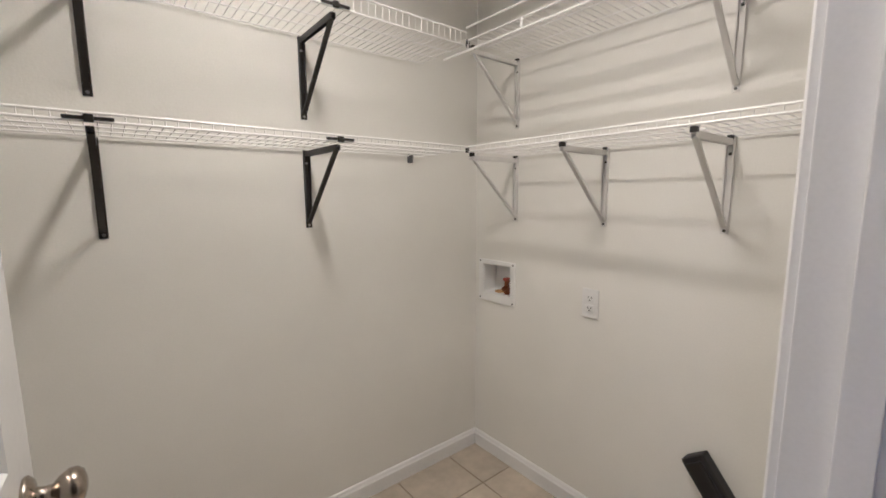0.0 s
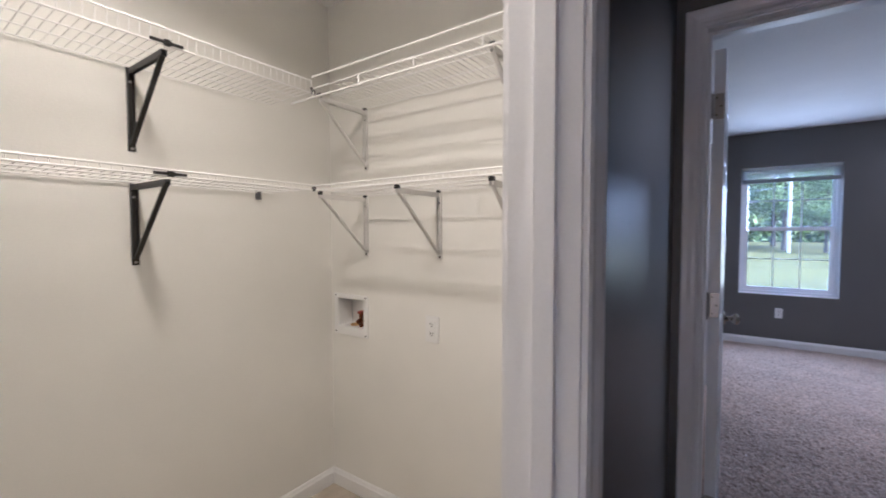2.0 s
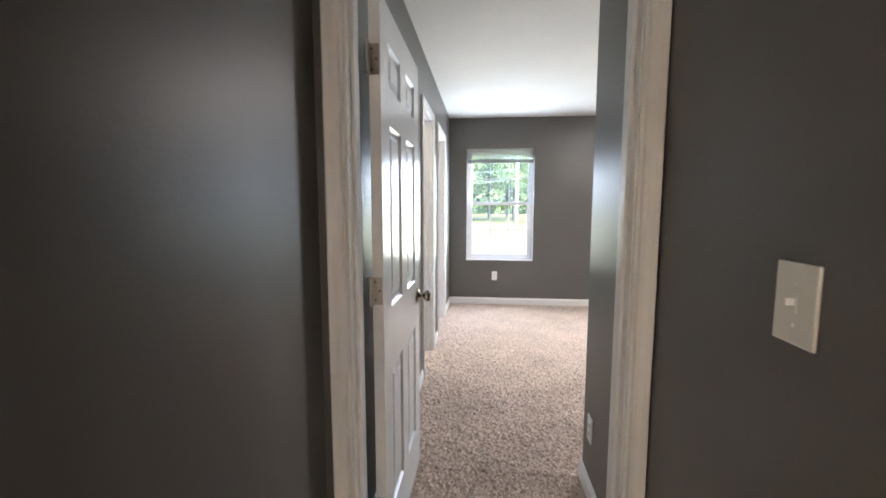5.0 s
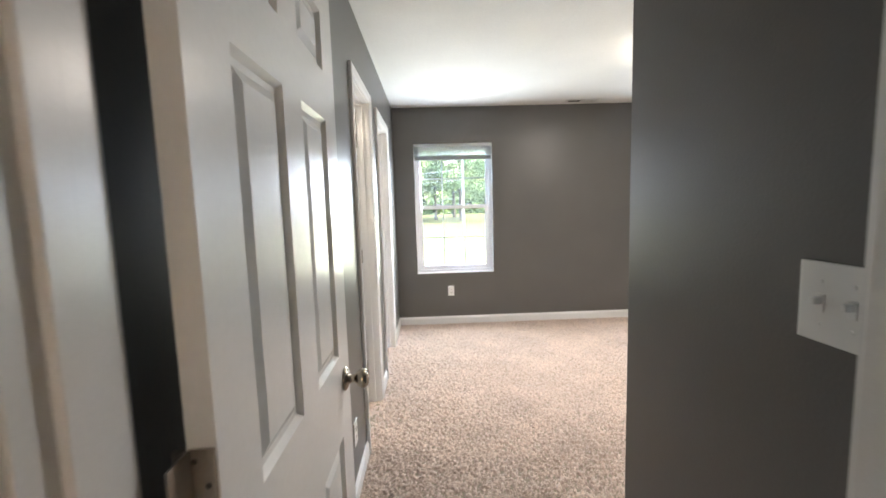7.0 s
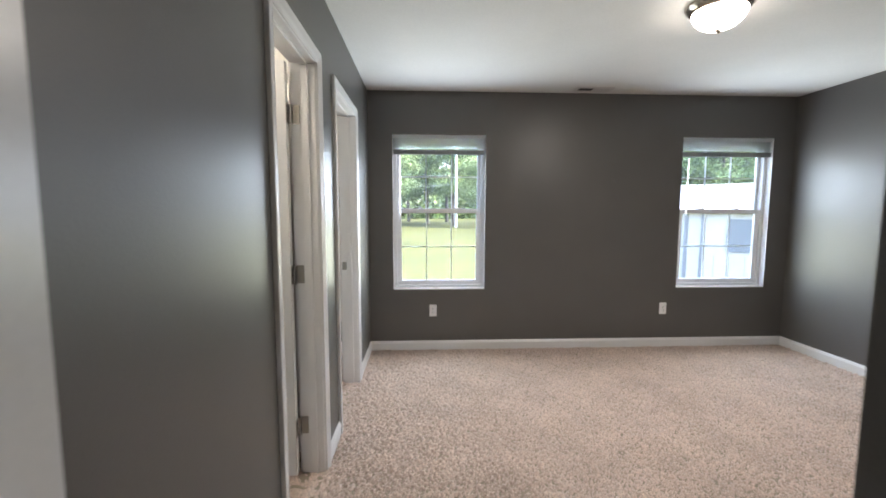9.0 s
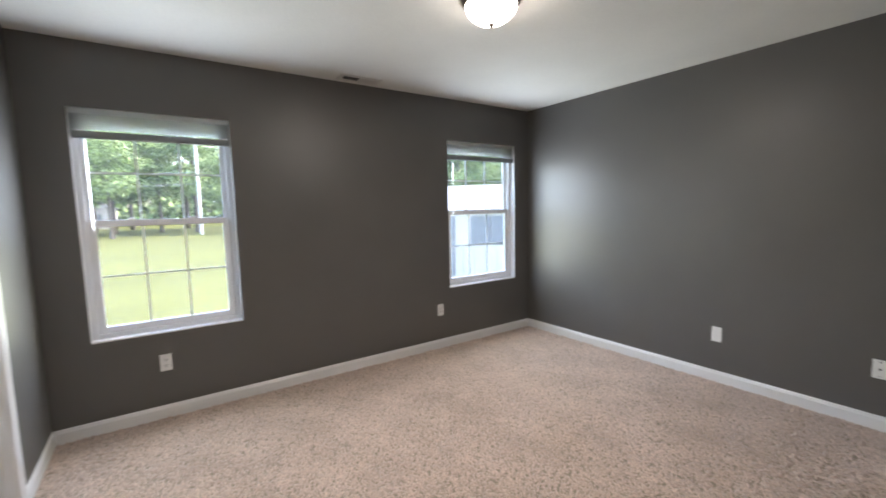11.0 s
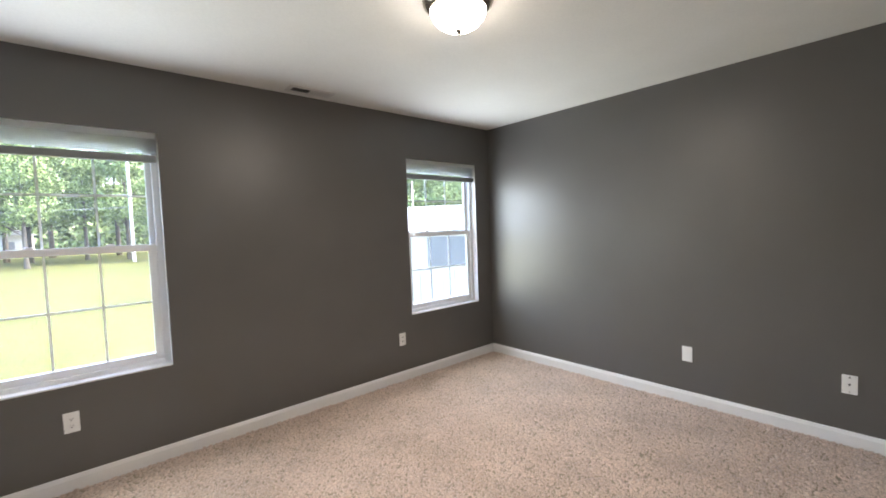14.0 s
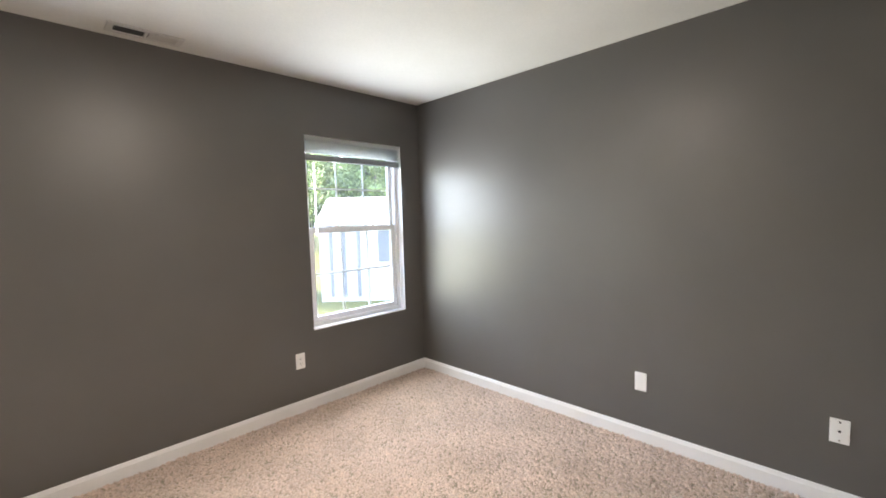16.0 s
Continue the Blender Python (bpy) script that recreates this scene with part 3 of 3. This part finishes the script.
lathe(bm, [(0.004, -0.126), (0.015, -0.131), (0.016, -0.137), (0.009, -0.142), (0.009, -0.146), (0.005, -0.151), (0, -0.153)], n=16)
part("finial", bm, NICKEL, lamp, "nickel finial", smooth=True)

holder = empty("laundry_ceiling_lamp", "lit white tube light along the laundry ceiling", "ceiling lamp", (0.43, 0.84, H))
boxes("housing", WHITE_METAL, holder, (-0.055, 0.055, -0.20, 0.20, -0.030, 0.0), bevel=0.006)
boxes("diffuser", BULB, holder, (-0.040, 0.040, -0.18, 0.18, -0.062, -0.030), bevel=0.012, label="glowing white diffuser")

globe = empty("closet_ceiling_lamp", "small lit globe lamp on the closet ceiling", "ceiling lamp", (3.72, 0.80, H))
bm = bmesh.new()
lathe(bm, [(0, 0), (0.070, 0), (0.068, -0.016), (0.058, -0.018)])
part("holder", bm, PLASTIC, globe, smooth=True)
bm = bmesh.new()
lathe(bm, [(0.058, -0.016), (0.078, -0.040), (0.080, -0.070), (0.070, -0.100), (0.050, -0.120), (0, -0.128)], n=32)
part("globe", bm, CLOSET_GLOBE, globe, "glowing frosted globe", smooth=True)
# Made-up second globe, out of view, in place of the side room's daylight.
copy_thing(globe, pose(5.25, 1.15, H))["label"] = "unseen lit globe added to brighten the side room"


# ---- laundry room ----
def wire_shelf(name, m, length, lip_up, hang_rail, label, depth=0.292):
    """Ventilated wire shelf: x along the wall, y out of the wall (0.012 to depth), z at the deck."""
    s = empty(name, label, "wire shelf", group="wire shelves")
    s.matrix_basis = m
    bm = bmesh.new()
    n = int(length / 0.0254)
    lz = 0.048 if lip_up else 0.018
    for k in range(n + 1):
        x = 0.004 + k * (length - 0.008) / n
        rod(bm, (x, 0.012, 0.003), (x, depth, 0.003), 0.0014, 4)
        if not hang_rail:
            rod(bm, (x, depth, 0.003), (x, depth + 0.001, lz), 0.0014, 4)
    part("cross_wire", bm, WIRE, s)["kind"] = "stuff"
    for y in (0.012, 0.36 * depth, 0.68 * depth):
        bm = bmesh.new()
        rod(bm, (0, y, 0), (length, y, 0), 0.0026, 6)
        part("long_wire", bm, WIRE, s)
    for z in (0.0, lz):
        bm = bmesh.new()
        rod(bm, (0, depth, z), (length, depth, z), 0.0034, 8)
        part("front_wire", bm, WIRE, s)
    if hang_rail:
        bm = bmesh.new()
        rod(bm, (0, depth + 0.012, -0.040), (length + 0.12, depth + 0.012, -0.040), 0.0045, 8)
        k = 0.06
        while k < length:
            rod(bm, (k, depth + 0.004, -0.040), (k, depth + 0.004, 0.0), 0.004, 6)
            k += 0.26
        part("hang_rail", bm, WIRE, s)
    return s


def bracket(name, m, material, label, h=0.285, depth=0.275):
    """Shelf bracket: wall leg, arm and diagonal strut; x along the wall, y out of it, z down from the shelf."""
    b = empty(name, label, "shelf bracket", group="shelf brackets")
    b.matrix_basis = m
    boxes("wall_leg", material, b, (-0.011, 0.011, 0, 0.004, -h, -0.004), (-0.011, -0.008, 0.004, 0.014, -h + 0.03, -0.004), (0.008, 0.011, 0.004, 0.014, -h + 0.03, -0.004))
    boxes("arm", material, b, (-0.008, 0.008, 0.004, depth, -0.014, -0.008), (-0.008, -0.0055, 0.004, depth, -0.026, -0.014), (0.0055, 0.008, 0.004, depth, -0.026, -0.014))
    bm = bmesh.new()
    a, c = Vector((0, 0.008, -h + 0.022)), Vector((0, depth - 0.012, -0.022))
    d = (c - a).normalized()
    nrm = Vector((0, -d.z, d.y)) * 0.0035
    vs = [bm.verts.new(p + Vector((sx * 0.0075, 0, 0)) + nrm * sn) for p in (a, c) for sx, sn in ((-1, -1), (1, -1), (1, 1), (-1, 1))]
    for q in ((0, 1, 2, 3), (7, 6, 5, 4), (0, 4, 5, 1), (1, 5, 6, 2), (2, 6, 7, 3), (3, 7, 4, 0)):
        bm.faces.new([vs[i] for i in q])
    part("strut", bm, material, b)
    if material is not BLACK:
        for y in (0.010, depth - 0.004):
            boxes("saddle", BLACK, b, (-0.009, 0.009, y - 0.007, y + 0.007, -0.012, 0.004), bevel=0.002, label="small black saddle clip")
    for z in (-h + 0.010, -0.05):
        bm = bmesh.new()
        rod(bm, (0, 0.003, z), (0, 0.0075, z), 0.0045, 8)
        part("screw", bm, HINGE if material is BLACK else SLOT, b)
    return b


def clip(m):
    """Small dark joining clip under a shelf wire."""
    bm = bmesh.new()
    box(bm, -0.045, 0.045, -0.004, 0.004, -0.004, 0.004, bevel=0.0015)
    box(bm, -0.009, 0.009, -0.008, 0.006, -0.009, 0.008, bevel=0.0015)
    ob = solid("shelf_clip", bm, BLACK, "small black clip on the wire shelf", "clip")
    ob["group"] = "shelf clips"
    ob.matrix_basis = m


ZU, ZL = 1.874, 1.484
SIDE = Matrix.Rotation(math.pi / 2, 4, "Z")
for z, up in ((ZU, True), (ZL, False)):
    tag = "upper" if up else "lower"
    wire_shelf("wire_shelf", pose(LX1 - 0.33, LY1, z, 0, 0, 180), LX1 - 0.33 - LX0, up, False, f"white coated wire shelf, {tag} tier, on black brackets")
    wire_shelf("wire_shelf", pose(LX1, LY0 + 0.01, z + (0.016 if up else -0.002), 0, 0, 90), LY1 - LY0 - 0.30, up, up, f"white coated wire shelf, {tag} tier, on white brackets", 0.328)
    for x in (0.575, -0.02):
        bracket("shelf_bracket", pose(x, LY1, z, 0, 0, 180), BLACK, f"black steel shelf bracket under the {tag} wire shelf")
        clip(pose(x, LY1 - 0.296, z + 0.006))
    for y in ((1.39, 0.57) if up else (1.39, 0.96, 0.57)):
        bracket("shelf_bracket", pose(LX1, y, z + (0.016 if up else -0.002), 0, 0, 90), WHITE_METAL, f"white steel shelf bracket under the {tag} wire shelf")
    clip(pose(LX1 - 0.328, LY1 - 0.294, z + 0.004, 0, 0, 45))
    if up:
        continue
    bm = bmesh.new()
    box(bm, -0.010, 0.010, -0.016, 0.0, -0.030, 0.006, bevel=0.002)
    box(bm, -0.006, 0.006, -0.022, -0.016, -0.010, 0.004, bevel=0.001)
    ob = solid("shelf_end_clip", bm, GREYTRIM, "small grey wall clip that holds the shelf end", "clip")
    ob.matrix_basis = pose(LX1 - 0.40, LY1, z)

wb = empty("washer_outlet_box", "white recessed washer hook-up box with brass valves", "outlet box")
by0, by1, bz0, bz1 = 1.385, 1.622, 0.797, 1.003
bm = bmesh.new()
for d in ((by0, by0 + 0.028, bz0, bz1), (by1 - 0.028, by1, bz0, bz1), (by0 + 0.028, by1 - 0.028, bz1 - 0.022, bz1), (by0 + 0.028, by1 - 0.028, bz0, bz0 + 0.038)):
    box(bm, LX1 - 0.007, LX1 + 0.001, *d, bevel=0.0015)
part("flange", bm, PLASTIC, wb)
ny0, ny1, nz0, nz1 = NICHE
bm = bmesh.new()
for d in ((LX1 + 0.085, LX1 + 0.088, ny0, ny1, nz0, nz1), (LX1, LX1 + 0.085, ny0, ny0 + 0.003, nz0, nz1), (LX1, LX1 + 0.085, ny1 - 0.003, ny1, nz0, nz1),
          (LX1, LX1 + 0.085, ny0 + 0.003, ny1 - 0.003, nz0, nz0 + 0.003), (LX1, LX1 + 0.085, ny0 + 0.003, ny1 - 0.003, nz1 - 0.003, nz1)):
    box(bm, *d)
part("tray", bm, PLASTIC, wb, "white plastic recess")
for yy, hm in ((1.470, RED), (1.436, COPPER)):
    bm = bmesh.new()
    rod(bm, (LX1 + 0.034, yy, nz0 + 0.003), (LX1 + 0.034, yy, nz0 + 0.070), 0.012, 12)
    rod(bm, (LX1 + 0.034, yy, nz0 + 0.040), (LX1 + 0.008, yy, nz0 + 0.030), 0.011, 12)
    rod(bm, (LX1 + 0.034, yy, nz0 + 0.012), (LX1 + 0.034, yy, nz0 + 0.022), 0.015, 6)
    valve = part("valve", bm, COPPER, wb, "dark copper hose valve")
    boxes("valve_handle", hm, valve, (LX1 + 0.018, LX1 + 0.050, yy - 0.013, yy + 0.013, nz0 + 0.070, nz0 + 0.084), bevel=0.004)
bm = bmesh.new()
lathe(bm, [(0, 0.0), (0.024, 0.0), (0.024, 0.006), (0.018, 0.006), (0.016, 0.002), (0, 0.002)], Matrix.Translation((LX1 + 0.05, 1.53, nz0 + 0.003)))
part("drain_ring", bm, BRASS, wb)
for yy in (by0 + 0.012, by1 - 0.012):
    for zz in (bz0 + 0.012, bz1 - 0.010):
        bm = bmesh.new()
        rod(bm, (LX1 - 0.0085, yy, zz), (LX1 - 0.006, yy, zz), 0.004, 8)
        part("screw", bm, SLOT, wb)

# black dryer vent stub that leans out of the side wall
duct = empty("dryer_connection", "black plastic dryer connection jutting from the laundry wall", "wall fitting", (LX1, 0.545, 0.415))
bm = bmesh.new()
box(bm, -0.052, 0.0, -0.038, 0.038, -0.085, 0.085, bevel=0.010)
bmesh.ops.rotate(bm, verts=bm.verts, cent=(0, 0, 0), matrix=Matrix.Rotation(radians(-37), 3, "X"))
part("body", bm, RUBBER, duct)
bm = bmesh.new()
box(bm, -0.060, -0.051, -0.027, 0.027, -0.070, 0.070, bevel=0.004)
bmesh.ops.rotate(bm, verts=bm.verts, cent=(0, 0, 0), matrix=Matrix.Rotation(radians(-37), 3, "X"))
part("cover", bm, RUBBER, duct)

# closet door leaves of the hinges on the jamb
for z in (0.25, 1.03, 1.80):
    boxes("hinge_leaf", HINGE, bpy.data.objects["door_frame_3"], (D_CL[1] - 0.003, D_CL[1] + 0.001, YL + T - 0.036, YL + T - 0.001, z - 0.045, z + 0.045), bevel=0.001)

# side room: a white cabinet that hangs clear of the floor
cab = empty("wall_cabinet", "white tall cabinet hung on the side room wall", "cabinet")
boxes("body", TRIM, cab, (XW - 0.30, XW - 0.002, 0.262, 1.7, 0.36, 2.25), bevel=0.004)
boxes("door", TRIM, cab, (XW - 0.32, XW - 0.302, 0.267, 0.976, 0.37, 2.24), bevel=0.003)
boxes("door", TRIM, cab, (XW - 0.32, XW - 0.302, 0.984, 1.695, 0.37, 2.24), bevel=0.003)


# ---- outdoors ----
GZ = -0.55
bm = bmesh.new()
n = 64
ring = [bm.verts.new((900 * math.cos(2 * math.pi * k / n), 900 * math.sin(2 * math.pi * k / n), GZ)) for k in range(n)]
bm.faces.new(ring)
solid("ground", bm, LAWN, "sunlit mown lawn reaching the distance", "ground", "structure")

# grass blades near the windows
rng = np.random.default_rng(7)
cnt = 26000
gx = 6.6 + 22 * rng.random(cnt) ** 1.5
gy = rng.uniform(-1, 1, cnt) * (3 + (gx - 6) * 0.9) - 3.0
ang, hh = rng.uniform(0, 6.283, cnt), rng.uniform(0.015, 0.035, cnt)
ww = 0.0022 * (1 + (gx - 6) * 0.10)
dx, dy = np.cos(ang) * ww, np.sin(ang) * ww
lx, ly = rng.uniform(-0.03, 0.03, (2, cnt))
co = np.stack([np.stack([gx - dx, gy - dy, np.full(cnt, GZ)], -1), np.stack([gx + dx, gy + dy, np.full(cnt, GZ)], -1),
               np.stack([gx + lx, gy + ly, GZ + hh], -1)], 1).reshape(-1, 3)
me = bpy.data.meshes.new("grass")
me.from_pydata(co.tolist(), [], np.arange(cnt * 3).reshape(-1, 3).tolist())
BLADES = mat("grass_blades", (0.060, 0.065, 0.0180), 0.9, island=0.2, spec=0.1)
me.materials.append(BLADES)
tagged(new("grass", me), "short green and straw-coloured grass", "grass", kind="stuff")


def tree(x, y, h, spread, seed, label):
    rng = np.random.default_rng(seed)
    t = empty("tree", label, "tree", (x, y, GZ), group="garden trees")
    bm = bmesh.new()
    trunk = [(0.022 * h, 0), (0.016 * h, 0.08 * h), (0.013 * h, 0.35 * h), (0.008 * h, 0.65 * h), (0.002 * h, 0.92 * h)]
    lathe(bm, trunk, n=10)
    tips = []
    for k in range(12):
        a, z0 = rng.uniform(0, 6.283), h * rng.uniform(0.22, 0.7)
        r = spread * rng.uniform(0.45, 0.95) * (1.15 - z0 / h)
        tip = Vector((r * math.cos(a), r * math.sin(a), z0 + h * rng.uniform(0.08, 0.24)))
        rod(bm, (0, 0, z0), tip, 0.004 * h, 5)
        tips += [tip, tip * 0.65 + Vector((0, 0, z0 * 0.35))]
    tips += [Vector((0, 0, h * f)) for f in (0.72, 0.84, 0.94)]
    part("trunk", bm, BARK, t)
    pts = []
    for tip in tips:
        c = 460
        v = rng.normal(0, 1, (c, 3))
        v /= np.linalg.norm(v, axis=1)[:, None]
        v *= (rng.random(c) ** 0.5)[:, None] * np.array([0.30, 0.30, 0.22]) * spread * rng.uniform(0.7, 1.3)
        pts.append(v + np.array(tip))
    p = np.concatenate(pts)
    c = len(p)
    u, w = rng.normal(0, 1, (2, c, 3))
    u /= np.linalg.norm(u, axis=1)[:, None]
    w -= (w * u).sum(1)[:, None] * u
    w /= np.linalg.norm(w, axis=1)[:, None]
    s = rng.uniform(0.008, 0.016, (c, 1)) * h
    co = np.stack([p - u * s, p - w * s * 0.5, p + u * s, p + w * s * 0.5], 1).reshape(-1, 3)
    me = bpy.data.meshes.new("crown")
    me.from_pydata(co.tolist(), [], np.arange(c * 4).reshape(-1, 4).tolist())
    me.materials.append(LEAF)
    crown = new("crown", me)
    crown.parent = t
    return t


for k, (x, y, h, s) in enumerate((
        (52, 6, 13, 5.0), (56, -1, 11, 4.6), (60, -9, 15, 5.6), (50, 12, 12, 4.8), (66, -16, 14, 5.4), (70, 2, 16, 6), (48, -6.5, 7.5, 3.4), (58, 17, 14, 5.4),
        (30, -21, 9, 4.2), (34, -28, 11, 4.8), (27, -27, 8, 4.0), (40, -25, 12, 5.0), (38, -36, 13, 5.2), (24, -18.5, 6.5, 3.0), (46, -33, 13, 5.2), (30, -34, 12, 5), (46, 2.5, 9, 4.2), (54, 9.5, 10, 4.4), (62, 5, 13, 5.5), (44, -12, 9, 4), (22, -23, 8, 3.6), (27, -13, 8, 3.6), (35, -18, 10, 4.4), (31, -15.5, 7, 3.2), (36, -13, 9, 4.0), (41, -18, 11, 4.6), (52, -4, 12, 4.8), (57, 3, 13, 5.2), (64, 10, 15, 5.8), (66, -4, 15, 5.8))):
    tree(x, y, h, s, 20 + k, "leafy green broadleaf tree beyond the lawn")


# far woods: a deep belt of foliage behind the fence
rng = np.random.default_rng(11)
c = 52000
wy, wx = rng.uniform(-95, 60, c), rng.uniform(88, 112, c)
top = 13.0 + 3.0 * np.sin(wy * 0.21) + 2.0 * np.sin(wy * 0.53 + 1.3) + rng.normal(0, 0.9, c)
p = np.stack([wx, wy, GZ + top * rng.random(c) ** 1.15], -1)
u, w = rng.normal(0, 1, (2, c, 3))
u /= np.linalg.norm(u, axis=1)[:, None]
w -= (w * u).sum(1)[:, None] * u
w /= np.linalg.norm(w, axis=1)[:, None]
sz = rng.uniform(0.35, 0.7, (c, 1))
co = np.stack([p - u * sz, p - w * sz * 0.6, p + u * sz, p + w * sz * 0.6], 1).reshape(-1, 3)
me = bpy.data.meshes.new("far_woods")
me.from_pydata(co.tolist(), [], np.arange(c * 4).reshape(-1, 4).tolist())
me.materials.append(LEAF)
tagged(new("far_woods", me), "dense belt of green trees in the distance", "woods", kind="stuff")


def fence(name, x, y0, y1, z1, label):
    f = empty(name, label, "fence")
    y = y0
    while y < y1:
        boxes("post", FENCE, f, (x - 0.06, x + 0.06, y - 0.06, y + 0.06, GZ, z1 + 0.1))
        boxes("fence_panel", FENCE, f, (x - 0.02, x + 0.02, y + 0.06, y + 2.34, GZ + 0.05, z1))
        y += 2.4


fence("garden_fence", 74, 6, 26, 0.95, "long white fence at the far edge of the lawn")
hut = empty("far_house", "small white house beyond the far fence", "house", (78, 6.3, GZ))
boxes("wall", SIDING, hut, (0, 6, -2.0, 2.0, 0, 2.9))
bm = bmesh.new()
vs = [bm.verts.new(p) for p in ((-0.3, -2.4, 2.9), (6.3, -2.4, 2.9), (6.3, 2.4, 2.9), (-0.3, 2.4, 2.9), (-0.3, 0, 3.9), (6.3, 0, 3.9))]
for q in ((0, 1, 5, 4), (2, 3, 4, 5), (3, 0, 4), (1, 2, 5), (0, 3, 2, 1)):
    bm.faces.new([vs[i] for i in q])
part("roof", bm, SHINGLE, hut)
boxes("window", BLUEGREY, hut, (-0.03, 0.02, -0.6, 0.5, 1.1, 2.1))

pole = empty("utility_pole", "pale utility pole with a cross arm beyond the lawn", "pole", (46, -3.87, GZ))
bm = bmesh.new()
lathe(bm, [(0.13, 0), (0.125, 3), (0.10, 12), (0, 12)], n=12)
part("shaft", bm, FENCE, pole)
boxes("cross_arm", FENCE, pole, (-0.08, 0.08, -1.1, 1.1, 11.0, 11.16))
for dy in (-1.0, 0.0):
    bm = bmesh.new()
    for k in range(24):
        a, b = k / 24, (k + 1) / 24
        sag = lambda u: 5.6 - 3.2 * u * (1 - u)
        rod(bm, (0, 0.2 + dy * 0.3 + 40 * a, sag(a) + dy), (0, 0.2 + dy * 0.3 + 40 * b, sag(b) + dy), 0.02, 4)
    part("cable", bm, RAIL, pole)

shed = empty("garden_shed", "white garden shed with a pale gable roof and blue-grey doors", "shed", (12.3, -6.35, GZ), -45.0)
SH, SR, SD, SL = 1.90, 2.48, 2.2, 3.4
bm = bmesh.new()
box(bm, 0, SD, -SL, 0, 0, SH)
for y in (0.0, -SL):
    f = [bm.verts.new(p) for p in ((0, y, SH), (SD, y, SH), (SD / 2, y, SR))]
    bm.faces.new(f)
part("wall", bm, SIDING, shed)
for s0, s1 in (((-0.14, SH - 0.06), (SD / 2, SR + 0.03)), ((SD / 2, SR + 0.03), (SD + 0.14, SH - 0.06))):
    bm = bmesh.new()
    vs = [bm.verts.new((x, y, z + dz)) for dz in (0, 0.05) for (x, z) in (s0, s1) for y in (0.05, -SL - 0.16)]
    for q in ((0, 1, 3, 2), (4, 6, 7, 5), (0, 2, 6, 4), (1, 5, 7, 3), (0, 4, 5, 1), (2, 3, 7, 6)):
        bm.faces.new([vs[i] for i in q])
    part("roof", bm, SHINGLE, shed)
for s0, s1 in (((-0.14, SH - 0.10), (SD / 2, SR - 0.01)), ((SD / 2, SR - 0.01), (SD + 0.14, SH - 0.10))):
    bm = bmesh.new()
    rod(bm, (s0[0], 0.06, s0[1]), (s1[0], 0.06, s1[1]), 0.03, 6)
    part("rake_board", bm, GREYTRIM, shed)
boxes("door", BLUEGREY, shed, (-0.03, 0.01, -1.93, -1.42, 0.95, 1.70), bevel=0.004, label="blue-grey upper door panel")
boxes("door", BLUEGREY, shed, (-0.03, 0.01, -2.46, -1.95, 0.95, 1.70), bevel=0.004, label="blue-grey upper door panel")
for yy in (-0.28, -0.59, -0.94):
    boxes("trim_board", GREYTRIM, shed, (-0.035, 0.01, yy - 0.035, yy + 0.035, 0.12, SH - 0.06))
for k in range(9):
    boxes("siding_groove", GREYTRIM, shed, (-0.006, 0.002, -SL + 0.1 + k * 0.30, -SL + 0.112 + k * 0.30, 0.05, 0.85))

# ---- laundry floor tiles ----
TS, GAP = 0.305, 0.006
base = bmesh.new()
box(base, LX0, LX1, YL + 0.06, LY1, -0.03, -0.004)
tile_floor = solid("floor_laundry", base, GROUT, "tan grout bed of the laundry tile floor", "floor", "structure")
i0, j0 = 1.235, 1.39
for i in range(-6, 2):
    for j in range(-5, 2):
        x0, x1 = max(LX0, i0 + i * TS + GAP / 2), min(LX1, i0 + (i + 1) * TS - GAP / 2)
        y0, y1 = max(YL + 0.06, j0 + j * TS + GAP / 2), min(LY1, j0 + (j + 1) * TS - GAP / 2)
        if x1 - x0 > 0.02 and y1 - y0 > 0.02:
            bm = bmesh.new()
            box(bm, x0, x1, y0, y1, -0.006, 0.0, bevel=0.0012)
            part("tile", bm, TILE, tile_floor)
